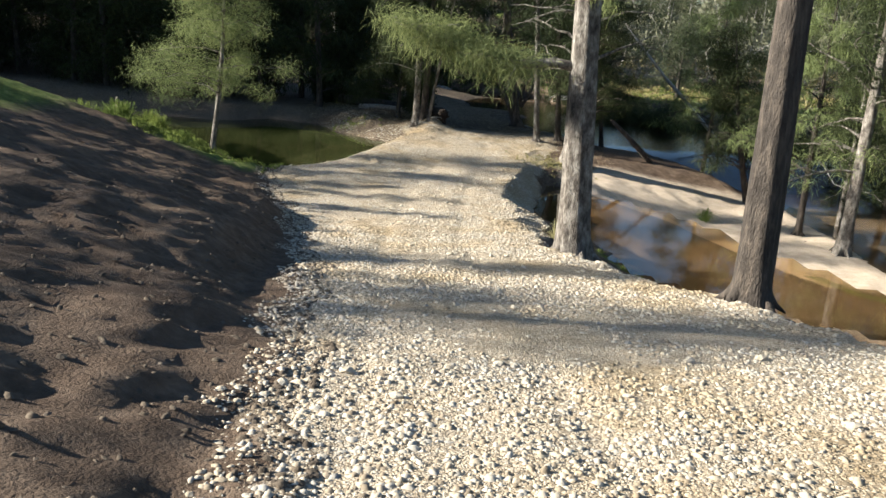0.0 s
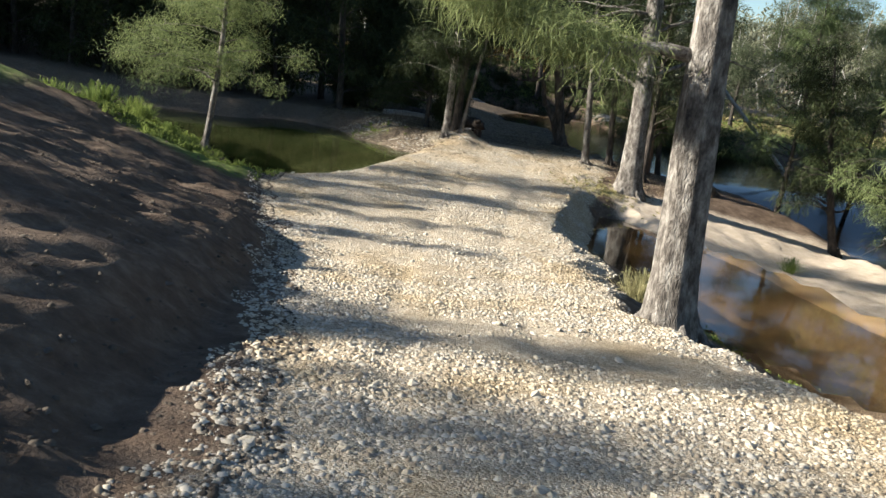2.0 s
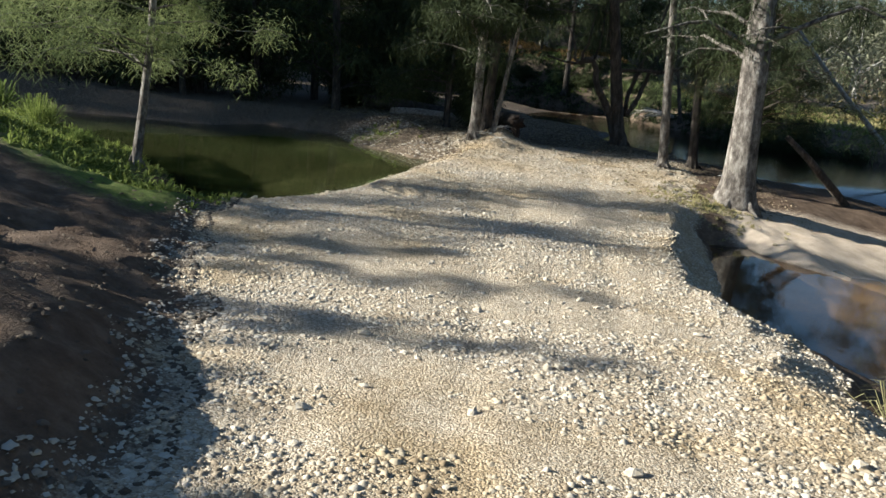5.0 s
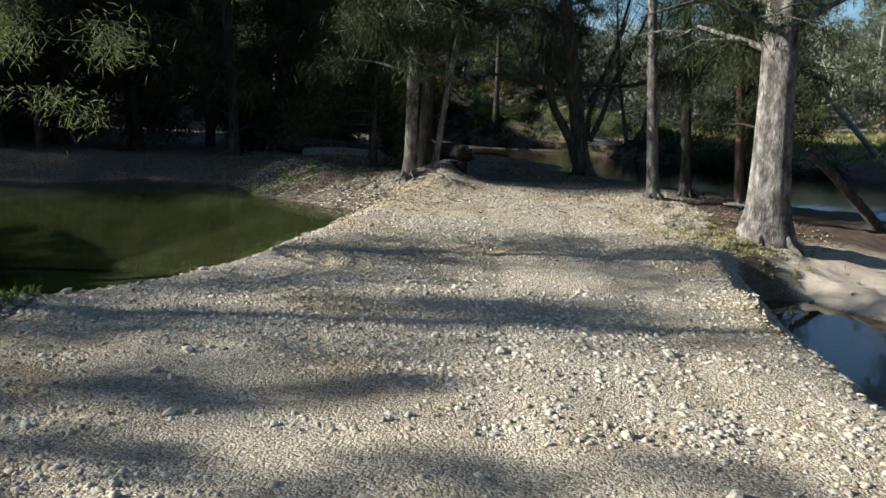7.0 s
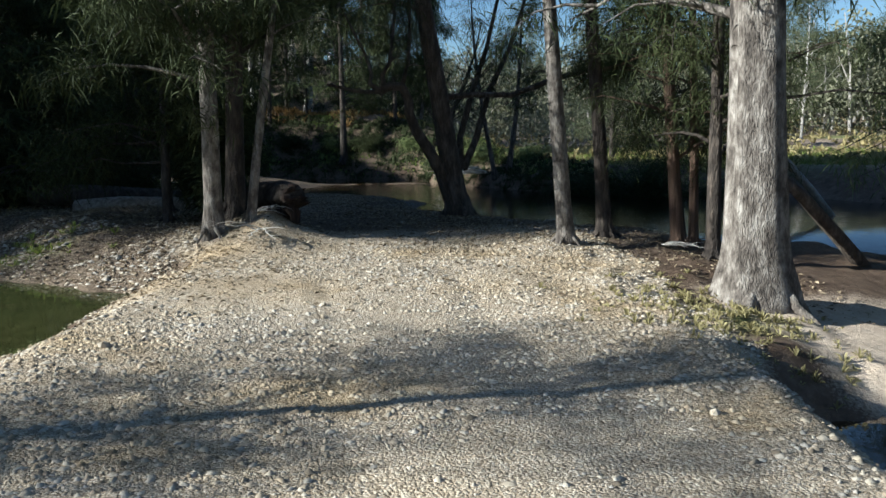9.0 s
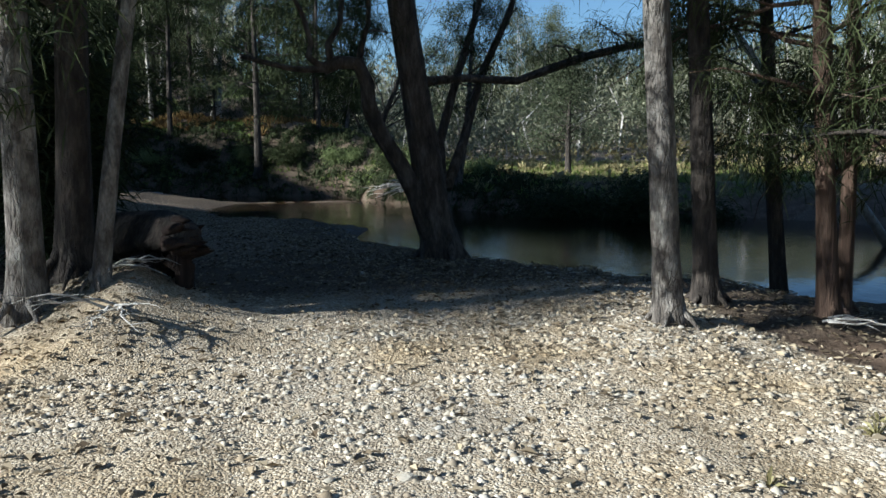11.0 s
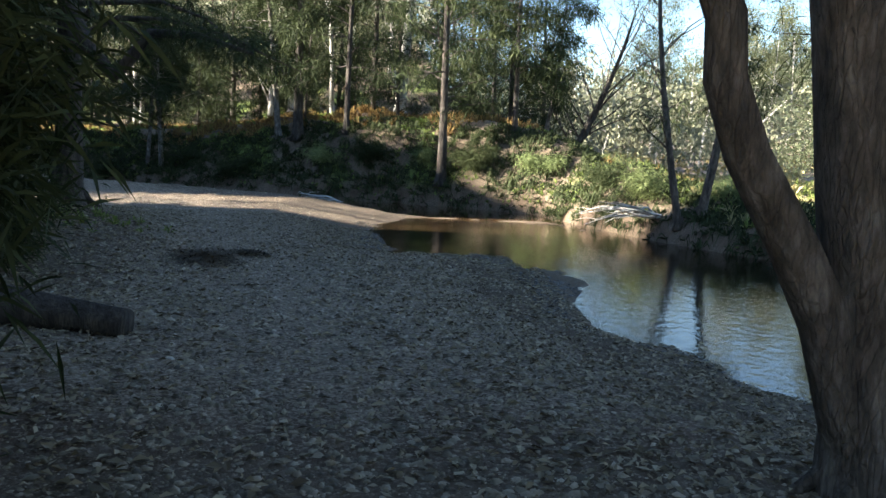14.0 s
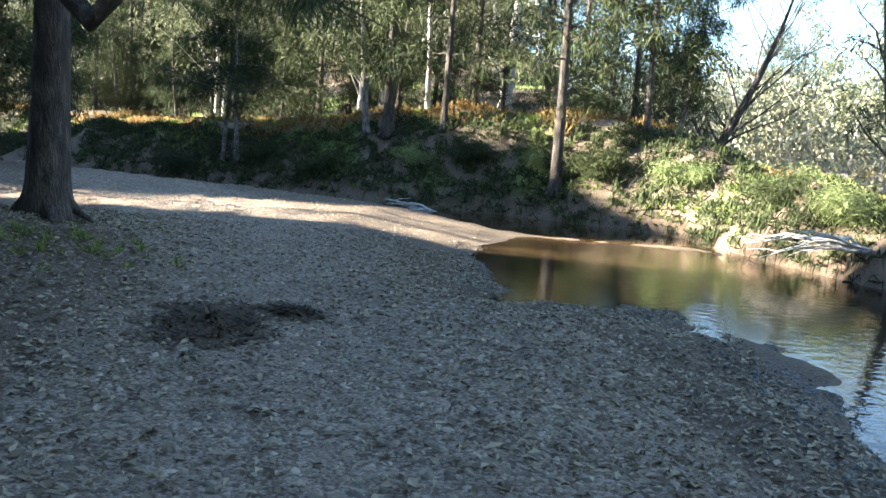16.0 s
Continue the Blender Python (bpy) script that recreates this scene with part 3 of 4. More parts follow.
            j = min(int(q * m), m - 1)
            leaf.sprays(way[j].lerp(way[j + 1], q * m - j), blades, blade_len, width, rng, droop, jitter)


def tree(name, label, base, height, radius, lean=(0, 0), seed=1, bark=None, leaves=None, first=0.25, count=34, reach=None, blades=40, blade_len=0.3, width=0.009, droop=0.8, bend=0.15, flare=1.7, segs=16, clumps=7, rise=0.6, kind_group="", category="tree", extra=None, jitter=0.18, joined=False, sag=0.45):
    rng = random.Random(seed)
    x, y = base[0], base[1]
    z = base[2] if len(base) > 2 else level_at(x, y)
    thing = new(name)
    thing.location = (x, y, z)
    line = trunk_line((0, 0, -0.15), height, lean, bend, rng)
    wood, limbs, leaf = Shape(), [], Shape(Vector((x, y, z)) if z > -50 else None) if leaves else None
    # finer rings near the foot, where the roots spread
    foot = [line[0].lerp(line[1], t) for t in (0, 0.2, 0.4, 0.6, 0.8)]
    pts = foot + [q for i in range(1, len(line) - 1) for q in (line[i], line[i].lerp(line[i + 1], 0.5))] + line[-1:]
    radii = []
    for p in pts:
        h = min(max(p.z - pts[0].z, 0) / height, 1.0)
        radii.append(radius * ((1 - h) ** 0.75 * 0.96 + 0.04) * (1 + (flare - 1) * math.exp(-h * height / (radius * 1.6))) * (1 + rng.uniform(-0.035, 0.035)))
    wood.tube(pts, radii, segs + 8 if flare > 1.4 and segs > 10 else segs, ridge=0.15 if radius > 0.2 else 0.09, rng=rng)
    roots = []
    for k in range(5 if flare > 1.3 else 0):
        a = k * 1.257 + rng.uniform(-0.4, 0.4)
        d = Vector((math.cos(a), math.sin(a), 0))
        o = Vector((-d.y, d.x, 0)) * rng.uniform(-0.5, 0.5) * radius
        r = Shape()
        r.tube([d * radius * 0.55 + Vector((0, 0, radius * 1.9)), d * radius * 1.05 + Vector((0, 0, radius * 0.75)), d * radius * 1.7 + o * 0.4 + Vector((0, 0, 0.04)), d * radius * 2.6 + o + Vector((0, 0, -0.10))], [radius * 0.38, radius * 0.34, radius * 0.2, radius * 0.06], 8, cap=False)
        roots.append(r)
    grow_limbs(limbs, leaf, line, radius, rng, first, count, reach or height * 0.28, blades, blade_len, width, droop, clumps, rise=rise, jitter=jitter, sag=sag, segs=3 if joined else 6, twigs=0 if joined else 2)
    bark = bark or BARK
    if extra:
        extra(thing, bark, limbs, leaf, rng)
    part("trunk", wood.mesh("trunk", bark, True), thing)
    for r in roots:
        part("root", r.mesh("root", bark, True), thing)
    if joined:
        whole = Shape()
        for b in limbs:
            k = len(whole.v)
            whole.v += b.v
            whole.f += [tuple(i + k for i in f) for f in b.f]
        tagged(part("branchwork", whole.mesh("branchwork", bark, True), thing), kind="stuff")
    else:
        for b in limbs:
            ob = part("limb", b.mesh("limb", bark, True), thing)
            for w in b.twigs:
                part("twig", w.mesh("twig", bark, True), ob)
    if leaf:
        tagged(part("crown", leaf.mesh("crown", leaves), thing), kind="stuff")
    return tagged(thing, label, category, kind_group)


def stem(name, thing, bark, pts, radii, rng, segs=12, ridge=0.08):
    s = Shape()
    s.tube(pts, radii, segs, ridge, rng)
    part(name, s.mesh(name, bark, True), thing)


# the tall she-oaks that line the track
FINE = dict(blades=78, blade_len=0.21, width=0.0115, droop=0.85)


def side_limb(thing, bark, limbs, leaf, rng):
    """The low limb that reaches over the track, its needles paled in colour as if sunlit."""
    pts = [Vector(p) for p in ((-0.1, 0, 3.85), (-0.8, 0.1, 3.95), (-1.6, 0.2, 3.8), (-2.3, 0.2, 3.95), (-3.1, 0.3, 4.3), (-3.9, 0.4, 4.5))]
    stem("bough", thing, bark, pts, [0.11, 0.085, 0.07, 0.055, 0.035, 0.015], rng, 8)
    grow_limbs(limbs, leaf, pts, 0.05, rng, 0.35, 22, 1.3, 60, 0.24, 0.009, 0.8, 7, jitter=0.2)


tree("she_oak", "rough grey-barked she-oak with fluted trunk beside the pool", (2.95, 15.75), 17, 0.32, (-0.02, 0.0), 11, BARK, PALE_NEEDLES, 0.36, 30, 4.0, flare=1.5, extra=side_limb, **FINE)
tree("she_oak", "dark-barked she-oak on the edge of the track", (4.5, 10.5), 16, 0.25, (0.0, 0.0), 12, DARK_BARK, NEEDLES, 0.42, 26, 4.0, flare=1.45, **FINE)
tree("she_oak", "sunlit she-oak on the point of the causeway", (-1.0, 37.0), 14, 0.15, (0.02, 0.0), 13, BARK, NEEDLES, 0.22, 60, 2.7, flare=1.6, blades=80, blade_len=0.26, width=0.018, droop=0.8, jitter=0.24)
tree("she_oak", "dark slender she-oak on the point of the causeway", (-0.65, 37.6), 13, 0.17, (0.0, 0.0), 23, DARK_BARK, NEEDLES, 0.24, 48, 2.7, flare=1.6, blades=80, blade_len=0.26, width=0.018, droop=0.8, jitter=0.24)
# added trees whose low crowns keep the sun off the crossing
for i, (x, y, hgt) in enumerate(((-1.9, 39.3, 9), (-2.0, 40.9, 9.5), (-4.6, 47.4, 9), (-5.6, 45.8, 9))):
    tree("she_oak", "low-crowned dark she-oak added among the fallen logs for shade", (x, y), hgt, 0.09, (0.0, 0.0), 26 + i, DARK_BARK, NEEDLES, 0.19, 44, 2.6, flare=1.5, blades=70, blade_len=0.26, width=0.022, droop=0.8, jitter=0.24)
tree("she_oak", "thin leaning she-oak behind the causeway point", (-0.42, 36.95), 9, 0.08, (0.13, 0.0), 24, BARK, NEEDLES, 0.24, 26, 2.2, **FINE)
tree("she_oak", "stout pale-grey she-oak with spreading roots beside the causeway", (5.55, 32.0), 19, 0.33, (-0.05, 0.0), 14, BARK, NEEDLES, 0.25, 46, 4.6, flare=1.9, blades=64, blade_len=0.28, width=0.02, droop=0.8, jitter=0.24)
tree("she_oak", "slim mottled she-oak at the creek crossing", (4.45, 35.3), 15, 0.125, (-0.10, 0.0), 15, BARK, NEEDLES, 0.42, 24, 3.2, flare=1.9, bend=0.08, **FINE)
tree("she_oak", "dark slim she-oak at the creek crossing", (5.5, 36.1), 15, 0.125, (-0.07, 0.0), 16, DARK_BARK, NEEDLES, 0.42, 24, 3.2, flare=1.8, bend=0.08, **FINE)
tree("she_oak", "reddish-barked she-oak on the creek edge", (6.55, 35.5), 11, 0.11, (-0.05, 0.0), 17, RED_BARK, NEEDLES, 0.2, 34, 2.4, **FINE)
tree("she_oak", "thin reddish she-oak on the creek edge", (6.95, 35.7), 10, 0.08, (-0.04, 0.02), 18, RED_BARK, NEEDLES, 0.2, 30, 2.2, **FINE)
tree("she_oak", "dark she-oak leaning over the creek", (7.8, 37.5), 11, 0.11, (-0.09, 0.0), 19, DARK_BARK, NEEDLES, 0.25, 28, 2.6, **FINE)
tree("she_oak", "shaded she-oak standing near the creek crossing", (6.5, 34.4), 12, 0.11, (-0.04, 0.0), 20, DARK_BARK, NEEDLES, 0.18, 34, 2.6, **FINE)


def hanging_bough(thing, bark, limbs, leaf, rng):
    """The low bough that dips and turns up again."""
    pts = [Vector(p) for p in ((0.1, 0, 3.6), (0.5, -1.2, 3.35), (0.95, -1.9, 2.7), (1.4, -2.0, 2.25), (1.7, -2.0, 2.6), (1.95, -2.0, 2.95), (2.7, -2.1, 2.95), (3.6, -2.2, 2.7))]
    stem("bough", thing, bark, pts, [0.15, 0.14, 0.13, 0.12, 0.1, 0.08, 0.06, 0.03], rng, 10, 0.05)
    grow_limbs(limbs, leaf, pts[4:], 0.05, rng, 0.2, 8, 1.3, 50, 0.26, 0.008, 0.85, 5)


tree("she_oak", "dark mature she-oak on the gravel bar with a low crooked bough", (-4.0, 52.0), 15, 0.24, (0.02, 0.0), 21, DARK_BARK, NEEDLES, 0.26, 60, 4.4, extra=hanging_bough, blades=84, blade_len=0.26, width=0.022, droop=0.85, jitter=0.24)
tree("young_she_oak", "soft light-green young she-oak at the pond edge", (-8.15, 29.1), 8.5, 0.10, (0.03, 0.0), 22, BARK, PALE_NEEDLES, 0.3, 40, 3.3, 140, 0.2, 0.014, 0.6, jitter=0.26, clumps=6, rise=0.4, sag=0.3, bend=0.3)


def fork(thing, bark, limbs, leaf, rng):
    """The second stem of the forked tree, with its elbow, and the long bough over the water."""
    second = [Vector(p) for p in ((-0.02, 0, -0.05), (-0.2, 0, 0.37), (-0.38, 0, 0.87), (-0.57, 0, 1.21), (-0.84, 0, 1.63), (-0.97, 0, 1.95), (-0.99, 0, 2.22), (-1.11, 0, 2.46), (-1.35, 0, 2.46), (-1.53, 0, 2.37))]
    stem("second_stem", thing, bark, second, [0.17, 0.14, 0.12, 0.11, 0.10, 0.095, 0.09, 0.09, 0.085, 0.075], rng)
    for ends in (((-1.53, 0, 2.37), (-1.72, 0, 2.52), (-1.67, 0.05, 2.68), (-1.75, 0.1, 3.0), (-2.2, 0.1, 3.9)), ((-1.5, 0, 2.38), (-1.75, 0, 2.36), (-1.95, 0, 2.37), (-2.5, 0.1, 2.5)), ((-1.1, 0, 2.46), (-1.05, 0, 2.7), (-0.97, 0, 2.95), (-0.9, 0.1, 4.2)), ((-1.45, 0, 2.44), (-1.47, 0, 2.68), (-1.33, 0, 2.9), (-1.2, 0, 4.0))):
        line = [Vector(e) for e in ends]
        stem("bough", thing, bark, line, [0.05, 0.042, 0.035, 0.03, 0.015][: len(line)], rng, 7)
        grow_limbs(limbs, leaf, line, 0.03, rng, 0.45, 6, 1.0, 36, 0.24, 0.007, 0.85, 4)
    bough = [Vector(p) for p in ((-0.3, 0, 2.26), (0.32, 0.05, 2.32), (1.09, 0.1, 2.31), (1.49, 0.1, 2.45), (2.02, 0.1, 2.64), (2.69, 0, 2.81), (3.39, 0, 2.93), (4.6, 0, 3.4))]
    stem("bough", thing, bark, bough, [0.06, 0.05, 0.05, 0.055, 0.055, 0.05, 0.05, 0.03], rng, 8)
    grow_limbs(limbs, leaf, bough, 0.04, rng, 0.5, 14, 1.2, 40, 0.24, 0.007, 0.85, 4)
    for dx in (0.0, 0.35):
        line = [Vector((0.1 + dx * 0.2, 0.3, 0.9)), Vector((0.17 + dx, 0.6, 1.5)), Vector((0.3 + dx, 0.65, 1.9)), Vector((0.46 + dx, 0.7, 2.4)), Vector((0.8 + dx * 1.4, 0.8, 3.3)), Vector((1.4 + dx * 2, 1.0, 5.5))]
        stem("slim_stem", thing, bark, line, [0.075, 0.065, 0.06, 0.055, 0.045, 0.02], rng, 8)
        grow_limbs(limbs, leaf, line, 0.05, rng, 0.55, 9, 1.4, 40, 0.24, 0.007, 0.85, 4)


tree("she_oak", "dark forked she-oak at the water's edge with a bent second stem", (3.98, 40.0), 15, 0.20, (-0.175, 0.0), 31, BROWN_BARK, NEEDLES, 0.34, 36, 3.6, extra=fork, bend=0.05, flare=1.7, **FINE).scale = (1.1, 1.1, 1.1)

# trees on the creek below the spit, seen past the pool; every second one paled as sunlit
for i, (x, y, h, r, ln, bk) in enumerate([(13.2, 24.6, 14, 0.22, (0.03, 0), BARK), (12.8, 27.0, 10, 0.12, (0.02, 0), DARK_BARK), (12.85, 31.8, 7, 0.14, (-0.25, 0.0), DARK_BARK), (17.0, 19.5, 13, 0.2, (0.05, 0.0), DARK_BARK), (19, 35, 11, 0.14, (0.0, 0.0), BARK), (11.7, 34.6, 9, 0.10, (0.05, 0.02), DARK_BARK), (15.2, 29.0, 9, 0.10, (-0.04, 0.0), BARK), (16.3, 24.0, 10, 0.13, (0.02, 0.0), DARK_BARK), (18.2, 29.5, 9, 0.12, (0.0, 0.0), DARK_BARK), (14.9, 36.2, 8, 0.09, (0.06, 0.0), DARK_BARK), (20.5, 24.5, 10, 0.13, (0.0, 0.0), BARK)]):
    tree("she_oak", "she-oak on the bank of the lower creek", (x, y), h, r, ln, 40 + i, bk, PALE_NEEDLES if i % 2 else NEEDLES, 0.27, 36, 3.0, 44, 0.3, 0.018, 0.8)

# trees by the far shore
tree("river_tree", "dark bare-limbed tree by the far shore", (10.3, 57.2), 9, 0.11, (-0.10, 0.0), 50, BROWN_BARK, NEEDLES, 0.3, 20, 2.6, 22, 0.28, 0.02, rise=0.9, clumps=3, bend=0.3)
tree("river_tree", "dark leaning tree by the far shore", (10.85, 57.15), 9, 0.12, (0.16, 0.0), 51, BROWN_BARK, NEEDLES, 0.35, 18, 2.2, 30, 0.28, 0.02, bend=0.35)
tree("bare_tree", "bare leaning tree on the far bank", (11.9, 74.5), 8, 0.2, (0.34, 0.0), 52, DARK_BARK, None, 0.1, 24, 5.0, rise=1.4, sag=0.2, bend=0.4)
tree("spreading_tree", "small spreading tree in the sunlit meadow", (18.1, 61.75), 5.6, 0.15, (0.03, 0.0), 53, DARK_BARK, GUM_LEAVES, 0.34, 44, 3.2, 40, 0.13, 0.035, 0.6, rise=0.7, jitter=0.3)
for i, (x, y, h, r, ln, bk, lf) in enumerate([
        (5.1, 68.9, 14, 0.19, (0.02, 0), DARK_BARK, NEEDLES), (-1.0, 74.0, 14, 0.22, (0.03, 0), DARK_BARK, NEEDLES), (-1.9, 74.6, 11, 0.14, (-0.12, 0), BARK, NEEDLES),
        (1.2, 72.5, 13, 0.13, (0.05, 0), DARK_BARK, NEEDLES), (8.2, 69.5, 11, 0.12, (0.03, 0), DARK_BARK, NEEDLES), (-7.6, 76.5, 12, 0.11, (0.0, 0), BARK, NEEDLES),
        (-8.4, 77, 12, 0.10, (0.06, 0), BARK, NEEDLES), (10.6, 74, 9, 0.11, (0.10, 0), BARK, NEEDLES), (4.0, 79.0, 16, 0.26, (0.05, 0), GUM_BARK, GUM_LEAVES), (-2.0, 84, 16, 0.22, (0.08, 0), GUM_BARK, GUM_LEAVES), (-13, 71, 9, 0.13, (0.0, 0), RED_BARK, NEEDLES), (-15.5, 72, 9, 0.12, (0.0, 0), RED_BARK, NEEDLES)]):
    tree("bank_tree", "pale-trunked gum on the far bank" if bk is GUM_BARK else "dark she-oak on the far bank", (x, y), h, r, ln, 60 + i, bk, lf, 0.28 if lf is NEEDLES else 0.45, 34, h * (0.24 if lf is NEEDLES else 0.3), 28, 0.38, 0.04 if lf is NEEDLES else 0.07, 0.8, jitter=0.26, rise=0.6 if lf is NEEDLES else 1.1)

# woods: a few grown patterns, repeated
def pattern(name, label, height, radius, seed, bark, leaves, first, count, reach, blades, length, width, jitter, rise, sag):
    return tree(name, label, (0, 0, -60), height, radius, (0.02, 0.01), seed, bark, leaves, first, count, reach, blades, length, width, 0.7, bend=0.35, flare=1.25, segs=7, clumps=5, kind_group="trees of the surrounding woods", rise=rise, jitter=jitter, joined=True, sag=sag)


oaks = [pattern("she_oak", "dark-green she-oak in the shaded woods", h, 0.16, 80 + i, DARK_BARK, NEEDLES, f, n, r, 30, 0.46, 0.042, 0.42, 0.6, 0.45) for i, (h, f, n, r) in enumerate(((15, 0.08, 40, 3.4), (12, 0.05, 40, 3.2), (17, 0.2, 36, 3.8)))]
near_oaks = [pattern("she_oak", "dense dark-green she-oak, also planted unseen for shade", h, 0.16, 84 + i, DARK_BARK, NEEDLES, f, 44, r, 34, 0.42, 0.04, 0.34, 0.6, 0.45) for i, (h, f, r) in enumerate(((14, 0.08, 3.4), (11, 0.05, 3.2)))]
tall_oaks = [pattern("she_oak", "tall high-crowned she-oak added west of the pond for shade", 17, 0.2, 88, DARK_BARK, NEEDLES, 0.62, 54, 5.2, 44, 0.42, 0.05, 0.4, 0.5, 0.4)]
gums = [pattern("gum_tree", "pale-trunked gum tree on the wooded hillside", h, 0.17, 90 + i, GUM_BARK, GUM_LEAVES, f, 30, r, 40, 0.28, 0.075, 0.55, 1.1, 0.4) for i, (h, f, r) in enumerate(((14, 0.25, 4.4), (10, 0.14, 3.8), (17, 0.32, 5.0)))]
rng = random.Random(5)
spots = []


def plant(kinds, x, y, lo=0.8, hi=1.2):
    if any((x - a) ** 2 + (y - b) ** 2 < 3.2 for a, b in spots):
        return
    spots.append((x, y))
    s = rng.uniform(lo, hi)
    src = kinds[rng.randrange(len(kinds))]
    t = copy_thing(src, pose(x, y, level_at(x, y), rng.uniform(-3, 3), rng.uniform(-3, 3), rng.uniform(0, 360)))
    t.scale = (s, s, s)


for _ in range(100):  # left of the pond and behind the gravel bar
    x, y = rng.uniform(-52, -12), rng.uniform(44, 80)
    if not (59 < y < 77 and x > -25):
        plant(oaks, x, y, 0.6, 1.15)
for _ in range(44):  # an unseen belt, added to shade the crossing
    plant(oaks, rng.uniform(-48, -26), rng.uniform(40, 56), 0.9, 1.3)
for _ in range(66):  # up the slope over the far bank
    x = rng.uniform(-50, 12)
    plant(oaks if rng.random() < 0.65 else gums, x, 73 - 0.5 * min(x, 0) + rng.uniform(4, 40))
for _ in range(70):  # low dense growth close behind the crest
    x = rng.uniform(-26, 9)
    plant(near_oaks if rng.random() < 0.75 else oaks, x, float(np.interp(x, [-26, -17, -7.6, -0.3, 4.7, 9], [86, 81, 75, 70.5, 68.5, 66])) + rng.uniform(8, 20), 0.3, 0.62)
for _ in range(80):  # the hillside to the right
    x = rng.uniform(22, 90)
    plant(gums, x, rng.uniform(76, 125) if x > 34 else rng.uniform(100, 130), 0.5, 0.9)
for _ in range(20):
    plant(gums if rng.random() < 0.3 else oaks, rng.uniform(32, 60), rng.uniform(5, 50), 0.7, 1.1)
for _ in range(22):
    plant(oaks, rng.uniform(18, 33), rng.uniform(17, 39), 0.7, 1.0)
for _ in range(26):
    plant(oaks, rng.uniform(-30, -9), rng.uniform(45, 58), 0.7, 1.1)
# the first three stand out of view and band the track with shadow
for x, y in ((-28, 9.3), (-26, 12.8), (-20.5, 26.0), (-6.3, 43.2), (-9.3, 43.9), (-12.3, 43.4), (-14, 44.5), (-10.5, 46), (-8, 47.5), (-13, 50), (-18, 47)):
    plant(near_oaks, x, y)
for i in range(11):  # unseen taller scrub further back, added for the same shade
    plant(near_oaks, -21.8 - 2.2 * (i % 2), 13.5 + 1.15 * i, 0.34, 0.41)
for x, y in ((-22, 39.2), (-23.2, 42.6), (-26, 40.8), (-21.5, 45.0)):  # added crowns, set high to shade the crossing but not the point
    plant(tall_oaks, x, y, 0.95, 1.1)
for i in range(22):  # unseen scrub on top of the earth bank, added to shade its face
    plant(near_oaks, -15.6 - 1.9 * (i % 3), 11.0 + 0.6 * i, 0.26, 0.34)
for t in oaks + near_oaks + tall_oaks + gums:
    for o in (*t.children_recursive, t):
        bpy.data.objects.remove(o)


# ---- grasses, bracken, stones, fallen leaves ----
def scatter_blades(name, label, category, mat, places, n, length, width, droop, seed, up=0.7):
    rng = random.Random(seed)
    s = Shape()
    heights = lie([p[0] for p in places], [p[1] for p in places])
    for (x, y, k), z in zip(places, heights):
        s.blades((x, y, z - 0.02), max(3, int(n * k)), length * k, width, rng, droop, 1.0, up)
    return tagged(new(name, s.mesh(name, mat)), label, category, kind="stuff")


def tussock(x, y, size, mat, label, seed):
    rng = random.Random(seed)
    s = Shape()
    for _ in range(7):
        s.blades((rng.gauss(0, 0.10) * size, rng.gauss(0, 0.10) * size, -0.03), 48, 0.6 * size, 0.0045 + 0.006 * max(size - 1.3, 0), rng, 0.45, 0.9, 0.75)
    ob = new("grass_tussock", s.mesh("grass_tussock", mat))
    ob.location = (x, y, level_at(x, y))
    return tagged(ob, label, "grass")


tussock(3.3, 19.5, 1.45, DRY_GRASS, "tall yellow-green grass tussock on the pool edge", 1)
tussock(3.15, 18.7, 1.2, DRY_GRASS, "yellow-green grass tussock on the pool edge", 2)
tussock(10.0, 28.2, 1.25, GRASS, "green grass tussock on the bare sand spit", 3)
for i, (x, y, s) in enumerate(((-11.7, 29.7, 2.1), (-13.0, 29.4, 1.7), (-14.9, 29.9, 1.8), (-16.5, 30.2, 1.6), (-9.9, 28.6, 1.2), (-8.9, 28.3, 0.9), (-10.6, 29.6, 1.4), (-12.3, 29.9, 1.5), (-15.8, 30.0, 1.5))):
    tussock(x, y, s, GRASS, "bright green sunlit grass tussock on the bank", 10 + i)

rng = random.Random(9)


def scattered(count, x0, x1, y0, y1, poly, lo, hi, small, big):
    """Random spots of a stretch at lo to hi metres from an outline."""
    px = np.array([rng.uniform(x0, x1) for _ in range(count)])
    py = np.array([rng.uniform(y0, y1) for _ in range(count)])
    d = away(px, py, poly)
    return [(a, b, rng.uniform(small, big), c) for a, b, c in zip(px, py, d) if lo < c < hi]


edge = [(x, y, k) for x, y, k, d in scattered(1500, -15, -4.6, 24.5, 32, POND, 0.05, 3.8, 0.4, 1.0) if x < -5.2 - 0.1 * d]
scatter_blades("grass", "bright short grass along the pond bank", "grass", GRASS, edge, 14, 0.3, 0.010, 0.3, 1)
edge = [spot[:3] for spot in scattered(1100, 2.6, 9, 14.5, 20, POOL, 0.02, 0.5, 0.3, 0.9)]
scatter_blades("grass", "fresh green grass fringe of the pool", "grass", GRASS, edge, 12, 0.2, 0.011, 0.3, 2)
px = np.array([-4.9 - 12 * rng.random() for _ in range(1100)])
py = np.interp(px, [-17, -12, -10, -8, -6, -4.9], [28.6, 27.6, 27.0, 26.4, 25.4, 25.5]) + np.array([rng.gauss(0, 0.45) for _ in range(1100)])
dry_land = away(px, py, POND) > 0.1
edge = [(x, y, rng.uniform(0.35, 1.0)) for x, y in zip(px[dry_land], py[dry_land])]
